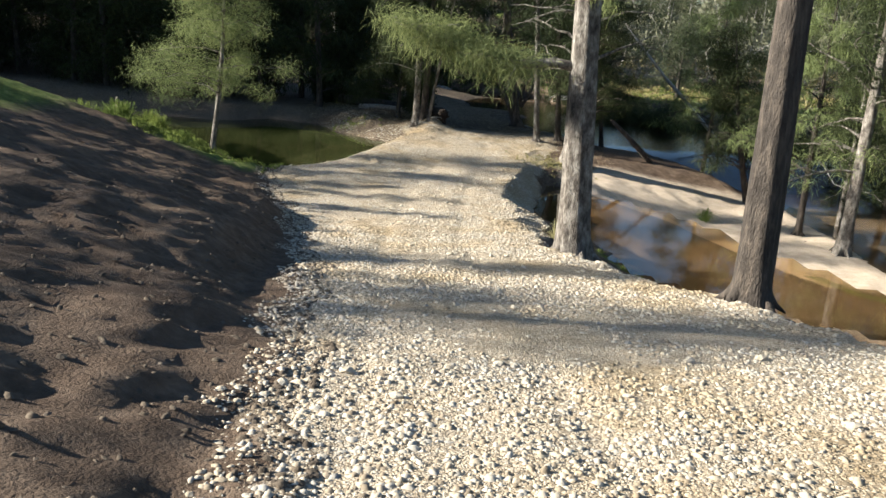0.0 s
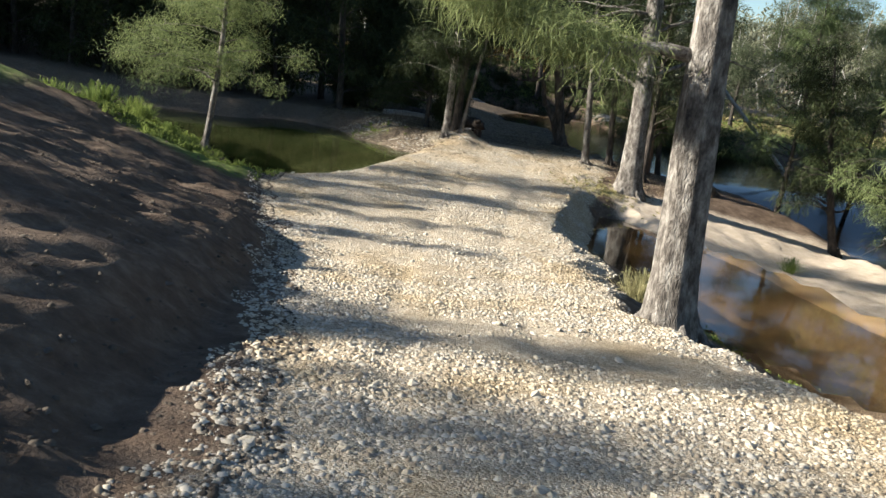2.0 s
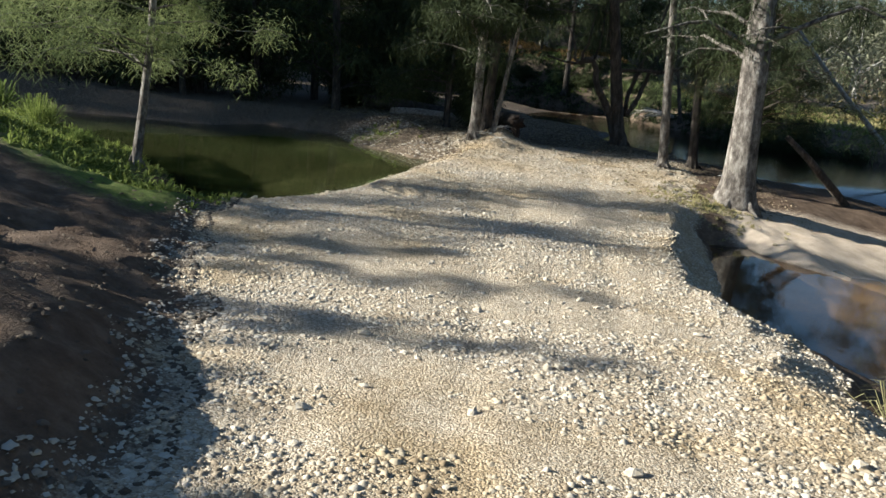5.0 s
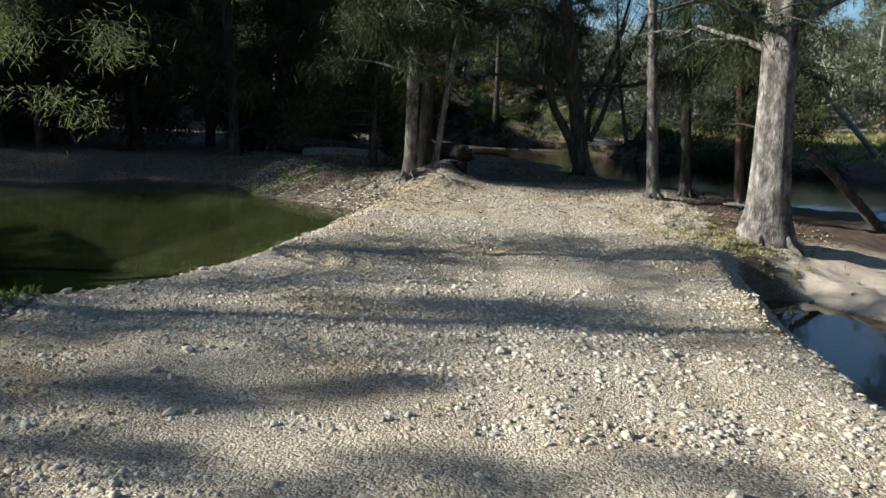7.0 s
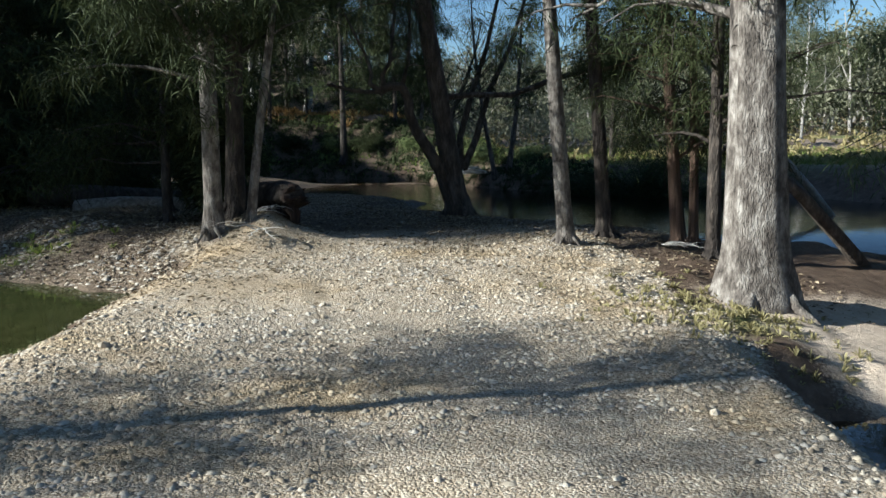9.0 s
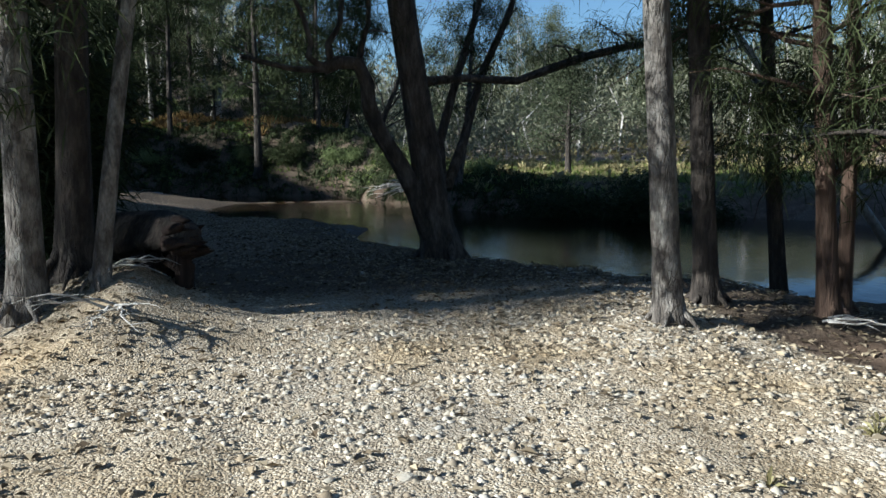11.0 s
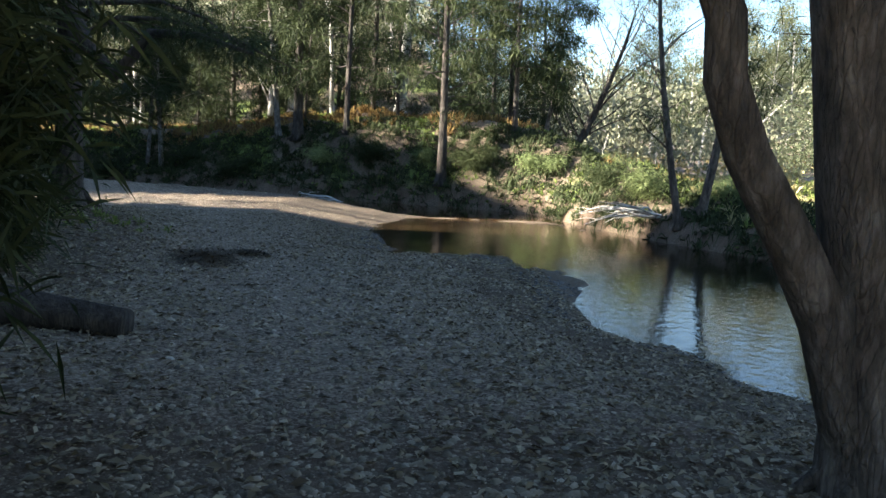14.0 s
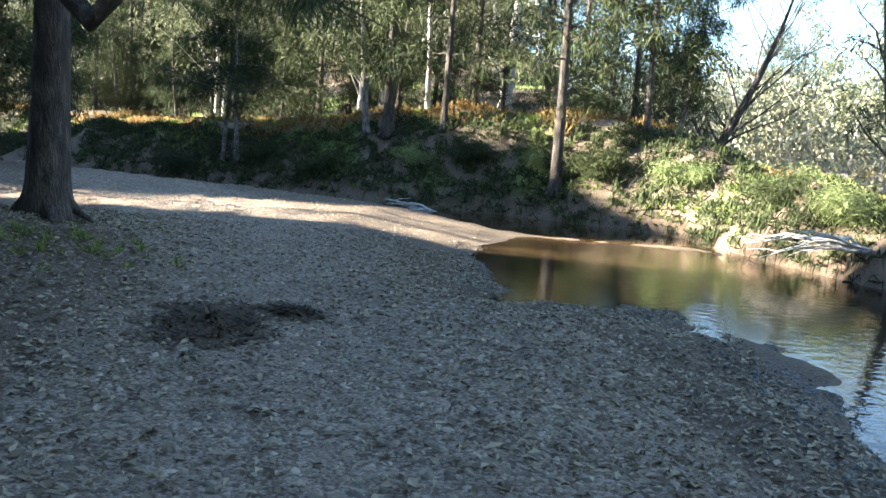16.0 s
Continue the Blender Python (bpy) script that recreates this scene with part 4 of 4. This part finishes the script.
scatter_blades("grass", "sunlit lime-green grass along the crest of the bank", "grass", GRASS, edge, 15, 0.24, 0.014, 0.3, 7)
r = np.random.RandomState(19)


def bank_spots(count, x0, x1, lo, hi, lo_size, hi_size, seed=None, above=0.0):
    """Spots on the far land at lo to hi metres from its shore, in patches if a seed is given."""
    px, py = r.uniform(x0, x1, count), r.uniform(50, 100, count)
    f = -away(px, py, FAR_LAND)
    ok = (f > lo) & (f < hi)
    if seed:
        ok &= wave(px, py, 1.1, seed) > above
    return [(a, b, c) for a, b, c in zip(px[ok], py[ok], r.uniform(lo_size, hi_size, ok.sum()))]


scatter_blades("grass", "mossy green grass in patches on the far bank", "grass", GRASS, bank_spots(30000, -30, 13, 0.1, 9, 0.4, 1.1, 3, 0.05), 18, 0.32, 0.014, 0.6, 3)
scatter_blades("undergrowth", "dark tangled undergrowth hanging over the far bank", "undergrowth", NEEDLES, bank_spots(46000, -34, 14, 0.0, 3.2, 0.5, 1.3), 20, 0.45, 0.02, 0.9, 6, 0.2)
scatter_blades("bracken", "rusty orange bracken on the crest of the far bank", "fern", FERN, bank_spots(26000, -34, 14, 2.4, 9, 0.5, 1.3, 27, -0.1), 16, 0.5, 0.022, 0.5, 5)
scatter_blades("grass", "tufted yellow-green grass on the sunny shore", "grass", GRASS, bank_spots(5000, 11, 34, 0.2, 22, 0.5, 1.2), 16, 0.36, 0.012, 0.3, 8)
scatter_blades("grass", "dry yellow grass on the sunny shore", "grass", DRY_GRASS, bank_spots(4000, 11, 34, 0.2, 22, 0.5, 1.3), 16, 0.38, 0.012, 0.3, 4)


def stone_field(name, label, count, seed, spot, sizes, mat=STONE, category="stones", power=3):
    """Loose angular stones, each a squashed and skewed octahedral lump, on the land."""
    r = np.random.RandomState(seed)
    px, py = spot(r, count)
    pz = lie(px, py)
    n = len(px)
    base = np.array([(1, 0, 0), (0.3, 0.95, 0), (-0.8, 0.6, 0), (-0.8, -0.6, 0), (0.3, -0.95, 0), (0.35, 0.25, 0.5), (-0.5, 0.15, 0.36), (0.05, -0.5, 0.44)])
    faces = np.array([(0, 1, 5), (1, 2, 6), (1, 6, 5), (2, 3, 6), (3, 4, 7), (3, 7, 6), (4, 0, 7), (0, 5, 7), (5, 6, 7)])
    v = np.repeat(base[None], n, 0) * (1 + 0.42 * r.uniform(-1, 1, (n, 8, 3)))
    size = sizes[0] + (sizes[1] - sizes[0]) * r.uniform(0, 1, n) ** power
    size = size[:, None] * r.uniform(0.65, 1.25, (n, 3))
    v = v * size[:, None, :]
    a = r.uniform(0, 6.283, n)
    c, s = np.cos(a)[:, None], np.sin(a)[:, None]
    x, y = v[..., 0] * c - v[..., 1] * s, v[..., 0] * s + v[..., 1] * c
    v = np.stack([x + px[:, None], y + py[:, None], v[..., 2] + pz[:, None] + 0.002], -1)
    f = faces[None] + 8 * np.arange(n)[:, None, None]
    me = bpy.data.meshes.new(name)
    me.vertices.add(n * 8)
    me.vertices.foreach_set("co", v.astype(np.float32).ravel())
    me.loops.add(n * 27)
    me.loops.foreach_set("vertex_index", f.astype(np.int32).ravel())
    me.polygons.add(n * 9)
    me.polygons.foreach_set("loop_start", np.arange(0, n * 27, 3, dtype=np.int32))
    me.materials.append(mat)
    me.update(calc_edges=True)
    me.validate()
    return tagged(new(name, me), label, category, kind="stuff")


def on_track(r, count):
    py = 1.5 + 40 * r.uniform(0, 1, count) ** 1.15
    lo, hi = road_left(py) - 0.3, road_right(py) + 0.2 + 0.6 * smooth01((py - 17) / 2)
    px = lo + (hi - lo) * r.uniform(0, 1, count)
    ok = 0.45 + 0.4 * wave(px, py, 0.9, 41) + 0.25 * wave(px, py, 3.1, 43) + 0.3 * (np.abs(px - 0.5 * (lo + hi)) / (hi - lo) > 0.3) > r.uniform(0, 0.6, count) + 0.8 * smooth01((py - 35) / 5) + 1.5 * (np.hypot(px + 0.3, py - 36.4) < 1.3)
    return px[ok], py[ok]


def on_bar(r, count):
    py = 40 + 28 * r.power(0.8, count)
    px = np.interp(py, [38, 50, 60, 75], [1.5, 0.5, -4, -14]) + r.normal(0, 2.6, count)
    ok = (away(px, py, CREEK) > 0.0) & (away(px, py, FAR_LAND) > 0)
    return px[ok], py[ok]


stone_field("gravel", "fine pale grit between the stones of the track", 32000, 1, on_track, (0.006, 0.014))
stone_field("gravel", "loose pale crushed stone covering the track", 92000, 5, on_track, (0.010, 0.036), power=1.7)
stone_field("gravel", "fine pale gravel of the creek bar", 46000, 2, on_bar, (0.008, 0.04), BAR_STONE)


def on_point(r, count):
    px, py = r.uniform(-6.5, -1.2, count), r.uniform(35.6, 41.5, count)
    d = away(px, py, POND)
    ok = (d > 0.03) & (d < 2.2) & (wave(px, py, 1.4, 53) > -0.7)
    return px[ok], py[ok]


stone_field("shore_stones", "grey stones strewn along the point of the pond shore", 9000, 7, on_point, (0.012, 0.06))


def on_shore(r, count):
    px, py = r.uniform(1.5, 8.5, count), r.uniform(38.5, 60, count)
    d = away(px, py, CREEK)
    ok = (d > -0.45) & (d < 0.7) & (wave(px, py, 1.7, 51) > -0.5)
    return px[ok], py[ok]


stone_field("shore_stones", "dark wet stones along the creek edge", 26000, 6, on_shore, (0.012, 0.055), WET_STONE)


def on_bank(r, count):
    py = r.uniform(1, 27, count)
    px = road_left(py) + 0.25 - 8 * r.uniform(0, 1, count) ** 3.2
    ok = away(px, py, POND) > 0.6
    return px[ok], py[ok]


stone_field("soil_clods", "crumbled brown soil clods on the earth bank", 9000, 4, on_bank, (0.006, 0.045), CLOD, "soil")


def fallen_leaves(count, seed):
    r = np.random.RandomState(seed)
    py = 30 + 28 * r.power(0.9, count)
    px = r.uniform(-7, 7.5, count)
    ok = (r.uniform(0, 1, count) < smooth01((py - 31 + wave(px, py, 0.8, 33)) / 9)) & (away(px, py, CREEK) > 0.02) & (away(px, py, POND) > 0.05) & (np.abs(px - np.interp(py, [34, 45, 60], [1.2, 0.6, -3])) > r.uniform(-0.6, 2.3, count))
    px, py = px[ok], py[ok]
    pz, n = lie(px, py) + 0.012, len(px)
    a, l = r.uniform(0, 6.283, n), 0.016 + 0.042 * r.uniform(0, 1, n) ** 1.6
    w = l * r.uniform(0.25, 0.6, n)
    dx, dy = np.cos(a), np.sin(a)
    v = np.stack([np.stack([px - dx * l, py - dy * l, pz], -1), np.stack([px - dy * w, py + dx * w, pz + r.uniform(0, 0.03, n)], -1), np.stack([px + dx * l, py + dy * l, pz + r.uniform(0, 0.02, n)], -1), np.stack([px + dy * w, py - dx * w, pz + r.uniform(0, 0.03, n)], -1)], 1).reshape(-1, 3)
    f = np.arange(4 * n).reshape(-1, 4)
    return tagged(new("fallen_leaves", mesh_of("fallen_leaves", v.tolist(), f.tolist(), LITTER)), "dry brown leaves strewn over the ground", "leaves", kind="stuff")


fallen_leaves(130000, 3)


# ---- logs and dead wood ----
def log(name, label, pts, radii, seed, mat=DEAD_WOOD):
    s = Shape()
    s.tube(pts, radii, 12, 0.12, random.Random(seed))
    return tagged(new(name, s.mesh(name, mat, True)), label, "log")


log("fallen_log", "long grey fallen log behind the pond", [(-4.1, 42.7, 0.78), (-3.2, 42.3, 0.8), (-2.3, 41.9, 0.8), (-1.4, 41.5, 0.84)], [0.17, 0.23, 0.22, 0.17], 1)
log("fallen_log", "pale fallen trunk leaning into the creek", [(7.45, 34.5, 1.75), (8.1, 34.45, 1.22), (8.95, 34.5, 0.45), (9.85, 34.5, -0.45)], [0.07, 0.10, 0.12, 0.13], 2, BROWN_BARK)


def dead_pole():
    """A bleached dead tree fallen across the creek, held up by its neighbours, with bare side twigs."""
    rng = random.Random(33)
    thing = new("dead_tree")
    thing.location = (15.6, 42.0, -0.7)
    way = [Vector((-6.6 * t + 0.12 * math.sin(7 * t), 0.1 * math.sin(5 * t), 7.0 * t - 0.3 * t * t)) for t in (0, 0.2, 0.4, 0.6, 0.8, 1.0)]
    s = Shape()
    s.tube(way, [0.12, 0.11, 0.095, 0.08, 0.06, 0.025], 9, 0.06, rng)
    part("trunk", s.mesh("trunk", BLEACHED, True), thing)
    for k in range(11):
        j = rng.randint(2, 4)
        t = Shape()
        t.tube(limb_line(way[j].lerp(way[j + 1], rng.random()), rng.uniform(0, 6.28), rng.uniform(0.6, 1.6), rng.uniform(-0.3, 0.8), 0.2, rng, 5), [0.03, 0.022, 0.016, 0.01, 0.004], 5, cap=False)
        part("limb", t.mesh("limb", BLEACHED, True), thing)
    return tagged(thing, "bleached bare dead tree leaning over the creek", "tree")


dead_pole()


def shrub(name, label, x, y, radius, height, leaves, seed, blades=70, length=0.22, width=0.02):
    rng = random.Random(seed)
    thing = new(name)
    thing.location = (x, y, level_at(x, y))
    leaf = Shape()
    for k in range(9):
        a, l = rng.uniform(0, 6.28), rng.uniform(0.5, 1.0)
        way = limb_line((0, 0, -0.05), a, radius * l, height / radius * rng.uniform(0.7, 1.5), 0.4, rng, 5)
        s = Shape()
        s.tube(way, [0.03, 0.025, 0.02, 0.014, 0.006], 5, cap=False)
        part("stem", s.mesh("stem", DARK_BARK, True), thing)
        for c in range(7):
            q = rng.uniform(0.8, 3.99)
            p = way[int(q)].lerp(way[int(q) + 1], q % 1)
            leaf.sprays(p, blades, length, width, rng, 0.5, radius * 0.2)
    tagged(part("crown", leaf.mesh("crown", leaves), thing), kind="stuff")
    return tagged(thing, label, "shrub")


shrub("shrub", "dense dark rounded shrub hanging over the creek", 13.7, 50.6, 1.9, 1.6, NEEDLES, 1, 110, 0.26, 0.028)
shrub("shrub", "dense dark shrub at the creek edge", 15.6, 49.7, 1.6, 1.3, NEEDLES, 2, 100, 0.26, 0.028)
shrub("shrub", "dense dark shrub at the creek edge", 12.2, 52.2, 1.5, 1.3, NEEDLES, 5, 100, 0.26, 0.028)
# added scrub that blocks the low sun beside the crossing
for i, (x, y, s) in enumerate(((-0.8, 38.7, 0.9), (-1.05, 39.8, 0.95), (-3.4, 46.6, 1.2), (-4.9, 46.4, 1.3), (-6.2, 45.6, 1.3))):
    shrub("shrub", "dark scrub added around the fallen logs for shade", x, y, s, 2.9 if s < 1 else 1.9, NEEDLES, 80 + i, 120, 0.24, 0.022)
shrub("shrub", "yellow-green shrub on the far shore", 10.3, 59.6, 1.0, 1.3, PALE_NEEDLES, 3, 50)
shrub("shrub", "yellow-green shrub beside the bare tree", 12.0, 58.0, 1.1, 1.2, PALE_NEEDLES, 4, 50)


for i, (x, y, s) in enumerate(((20.3, 33.5, 1.5), (22.0, 30.5, 1.7), (19.5, 37.5, 1.4), (24.2, 26.5, 1.8), (26.5, 22.5, 1.8), (18.6, 41.5, 1.5), (21.5, 35.5, 1.6))):
    shrub("shrub", "dark shrub crowding the bank of the lower creek", x, y, s, s, NEEDLES, 40 + i, 50, 0.28, 0.03)


for i, (x, y, s, lf) in enumerate(((2.6, 71.0, 1.0, NEEDLES), (6.6, 68.6, 1.1, NEEDLES), (-3.6, 73.6, 1.2, NEEDLES), (8.9, 66.8, 1.0, PALE_NEEDLES), (-6.2, 75.8, 1.2, NEEDLES), (0.3, 72.0, 0.9, PALE_NEEDLES), (4.4, 70.4, 0.8, PALE_NEEDLES), (-10.2, 77.6, 1.4, NEEDLES), (10.2, 62.5, 1.0, NEEDLES))):
    shrub("shrub", "low shrub growing on the steep far bank", x, y, s, 0.9 * s, lf, 60 + i, 60, 0.22, 0.02)


def torn_log(tip, tail):
    """A big fallen trunk whose snapped end stands up off the ground in splinters, with its broken roots below."""
    rng = random.Random(77)
    thing = new("fallen_log")
    thing.location = tip
    back = Vector(tail) - Vector(tip)
    way = back.normalized()
    s = Shape()
    s.tube([back * t + Vector((0.03 * math.sin(9 * t), 0, 0.04 * math.sin(7 * t))) for t in (0, 0.08, 0.2, 0.4, 0.6, 0.8, 1.0)], [0.08, 0.17, 0.23, 0.25, 0.25, 0.23, 0.18], 20, 0.3, rng)
    part("trunk", s.mesh("trunk", DARK_BARK, True), thing)
    side = way.cross(Vector((0, 0, 1))).normalized()
    up = side.cross(way).normalized()
    for k in range(30):
        a, q = rng.uniform(0, 6.283), rng.uniform(0.1, 1.0)
        p = way * 0.3 + (side * math.cos(a) + up * math.sin(a)) * 0.2 * q
        e = p - way * rng.uniform(0.15, 0.5) + (side * math.cos(a) + up * math.sin(a)) * rng.uniform(-0.06, 0.05) + Vector((0, 0, rng.uniform(-0.05, 0.08)))
        r = Shape()
        r.tube([p, p.lerp(e, 0.5) + side * rng.gauss(0, 0.02), e], [rng.uniform(0.04, 0.075), rng.uniform(0.02, 0.045), 0.005], 6, 0.1, rng, cap=False)
        part("splinter", r.mesh("splinter", STUMP_WOOD, True), thing)
    for k in range(6):
        p = way * rng.uniform(0.3, 0.8) + side * rng.uniform(-0.2, 0.2) - up * 0.15
        x, y = tip[0] + p.x + rng.gauss(0, 0.22), tip[1] + p.y + rng.gauss(0, 0.15)
        e = Vector((x - tip[0], y - tip[1], level_at(x, y) - tip[2] - 0.06))
        r = Shape()
        r.tube([p, p.lerp(e, 0.4) + Vector((rng.gauss(0, 0.07), rng.gauss(0, 0.07), 0)), p.lerp(e, 0.8) + Vector((rng.gauss(0, 0.07), rng.gauss(0, 0.07), 0)), e], [0.12, 0.1, 0.07, 0.04], 8, 0.2, rng, cap=False)
        part("root", r.mesh("root", STUMP_WOOD, True), thing)
    return tagged(thing, "big dark fallen trunk with a snapped splintered reddish end", "log")


torn_log((0.42, 36.95, 1.3), (-1.2, 40.5, 1.0))
log("fallen_log", "dark rotting log lying beside the crossing", [(-5.4, 44.5, 0.98), (-4.0, 44.0, 0.93), (-2.4, 43.6, 0.86), (-0.7, 43.25, 0.7)], [0.24, 0.27, 0.23, 0.15], 3, DARK_BARK)


def dead_branches(x, y, way, n, seed, label, size=1.0):
    rng = random.Random(seed)
    thing = new("dead_branch")
    thing.location = (x, y, level_at(x, y))
    thing.scale = (size, size, size)
    for k in range(n):
        a = math.atan2(way[1], way[0]) + rng.gauss(0, 0.35)
        line = limb_line((rng.gauss(0, 0.15), rng.gauss(0, 0.15), 0.12 + 0.1 * k / n), a, rng.uniform(1.0, 2.4), rng.uniform(0.1, 0.5), 0.3, rng)
        s = Shape()
        s.tube(line, [0.04, 0.033, 0.026, 0.02, 0.013, 0.005], 6, cap=False)
        for _ in range(4):
            j = rng.randint(1, 4)
            s.tube(limb_line(line[j], a + rng.gauss(0, 0.8), rng.uniform(0.3, 0.8), 0.3, 0.2, rng, 4), [0.014, 0.01, 0.007, 0.003], 4, cap=False)
        part("stick", s.mesh("stick", BLEACHED, True), thing)
    return tagged(thing, label, "branch")


dead_branches(10.0, 58.2, (-1, 0.1), 9, 1, "bleached fallen branches at the water's edge")
dead_branches(-0.3, 37.2, (0.3, -1), 5, 2, "small bleached twigs beside the torn log", 0.3)
dead_branches(-0.25, 36.2, (-0.6, -1), 6, 5, "dry sticks lying on the mound beside the torn log", 0.35)
dead_branches(1.0, 69.2, (-1, 0.3), 4, 3, "grey fallen branch on the far shore")
dead_branches(6.0, 35.0, (0.6, -0.6), 6, 4, "thin fallen twigs under the she-oaks", 0.35)


def fence_post(x, y):
    s = Shape()
    s.tube([(0, 0, -0.2), (0.01, 0, 0.4), (0.0, 0.01, 1.0), (0.02, 0, 1.05)], [0.05, 0.05, 0.045, 0.03], 8, 0.06, random.Random(4))
    ob = new("fence_post", s.mesh("fence_post", DEAD_WOOD, True))
    ob.location = (x, y, level_at(x, y))
    return tagged(ob, "weathered grey wooden post among the grass", "post")


fence_post(-12.0, 30.3)


def tufts(name, label, mat, n, seed, cx, cy, rx, ry, size):
    r = random.Random(seed)
    spots = [(cx + r.gauss(0, 0.5) * rx, cy + r.gauss(0, 0.5) * ry, r.uniform(0.4, 1.1)) for _ in range(n)]
    scatter_blades(name, label, "grass", mat, spots, 16, size, 0.008, 0.3, seed)


tufts("grass", "thin yellow-green grass at the foot of the stout she-oak", DRY_GRASS, 300, 51, 4.4, 31.0, 1.3, 1.6, 0.14)
tufts("grass", "low green grass on the tip of the pond shore", GRASS, 70, 52, -4.4, 38.6, 1.8, 1.2, 0.22)
tufts("grass", "sparse green grass under the she-oak on the bar", GRASS, 60, 53, -3.2, 50.6, 1.4, 0.8, 0.2)


def leaf_pile(x, y, rx, ry, n, seed):
    """A dark damp heap of leaves and twigs in a hollow of the gravel."""
    r = random.Random(seed)
    s = Shape()
    spread = [(r.uniform(0, 6.283), abs(r.gauss(0, 0.55)), r.gauss(0, 0.05), r.gauss(0, 0.05)) for _ in range(n)]
    places = [(x + rx * q * math.cos(a) + dx, y + ry * q * math.sin(a) + dy) for a, q, dx, dy in spread]
    heights = lie([p[0] for p in places], [p[1] for p in places])
    for (px, py), z, (_, q, _, _) in zip(places, heights, spread):
        c = Vector((px, py, z + 0.02 + 0.06 * (1 - q)))
        d = Vector((r.gauss(0, 1), r.gauss(0, 1), r.gauss(0, 0.12))).normalized()
        e = d.cross(Vector((0, 0, 1))).normalized() * r.uniform(0.012, 0.03)
        l = r.uniform(0.04, 0.11)
        i = len(s.v)
        s.v += [c - d * l, c + e, c + d * l, c - e]
        s.f.append((i, i + 1, i + 2, i + 3))
    return tagged(new("leaf_pile", s.mesh("leaf_pile", WET_LITTER)), "dark damp patch of rotting leaves and twigs", "leaves", kind="stuff")


leaf_pile(-0.95, 48.8, 0.55, 0.95, 1500, 8)
leaf_pile(-0.35, 49.6, 0.3, 0.3, 300, 9)


def far_woods(count, seed):
    """The wooded hills beyond the meadow: pale trunks and grey-green crowns too far to tell apart."""
    r = random.Random(seed)
    wood, leaf = Shape(), Shape()
    spots = []
    for _ in range(count):
        x = r.uniform(-70, 190)
        y = (80 + 0.5 * max(24 - x, 0) if x > 12 else 116) + 170 * r.random() ** 1.4
        spots.append((x, max(y - 0.35 * max(x - 60, 0), 62)))
    heights = lie([p[0] for p in spots], [p[1] for p in spots])
    for (x, y), z in zip(spots, heights):
        h = r.uniform(5, 12) * (0.6 if x < 48 and y < 112 else 1.0)
        size = min(max(math.hypot(x, y - 40) / 110, 0.3), 1.0)
        if r.random() < 0.32:
            wood.tube([(x, y, z - 0.3), (x + r.gauss(0, 0.7), y, z + h * 0.5), (x + r.gauss(0, 1.8), y, z + h * 0.9)], [0.11, 0.08, 0.03], 3, cap=False)
        for k in range(8 if size > 0.7 else 16):
            q = r.uniform(0.1, 1.0)
            c = Vector((x + r.gauss(0, 1.6), y + r.gauss(0, 1.6), z + h * q))
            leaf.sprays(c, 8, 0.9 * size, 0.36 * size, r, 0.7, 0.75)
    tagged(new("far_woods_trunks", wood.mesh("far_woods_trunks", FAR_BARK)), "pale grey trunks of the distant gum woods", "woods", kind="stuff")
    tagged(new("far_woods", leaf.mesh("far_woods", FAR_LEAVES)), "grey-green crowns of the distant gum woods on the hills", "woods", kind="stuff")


far_woods(2100, 12)
rng = random.Random(61)
meadow = [spot[:3] for spot in scattered(1500, 14, 70, 52, 112, FAR_LAND, -1e6, -2, 0.6, 1.5)]
scatter_blades("grass", "pale yellow tufted grass of the sunlit meadow", "grass", DRY_GRASS, meadow, 12, 0.5, 0.05, 0.3, 62)


# ---- the larger stones of the track, one by one ----
def stone_mesh(seed):
    """An angular broken stone with worn corners."""
    r = random.Random(seed)
    bm = bmesh.new()
    bmesh.ops.create_icosphere(bm, subdivisions=1, radius=1.0)
    axes = (r.uniform(0.8, 1.2), r.uniform(0.6, 1.0), r.uniform(0.45, 0.7))
    for v in bm.verts:
        k = r.uniform(0.72, 1.15)
        v.co = Vector((v.co.x * axes[0] * k, v.co.y * axes[1] * k, v.co.z * axes[2] * k))
    me = bpy.data.meshes.new("stone")
    bm.to_mesh(me)
    bm.free()
    me.materials.append(STONE)
    return me


stone_meshes = [stone_mesh(900 + i) for i in range(9)]
rng = random.Random(44)
places = []
for _ in range(290):
    y = rng.uniform(5, 27) if rng.random() < 0.85 else rng.uniform(27, 46)
    places.append((rng.uniform(float(road_left(y)) - 0.2, float(road_right(y)) + 0.1), y))
for (x, y), z in zip(places, lie([p[0] for p in places], [p[1] for p in places])):
    size = 0.028 + 0.045 * rng.random() ** 2
    ob = part("stone", stone_meshes[rng.randrange(9)], ground)
    ob.matrix_world = pose(x, y, z + size * 0.12, rng.uniform(-20, 20), rng.uniform(-20, 20), rng.uniform(0, 360)) @ Matrix.Scale(size, 4)
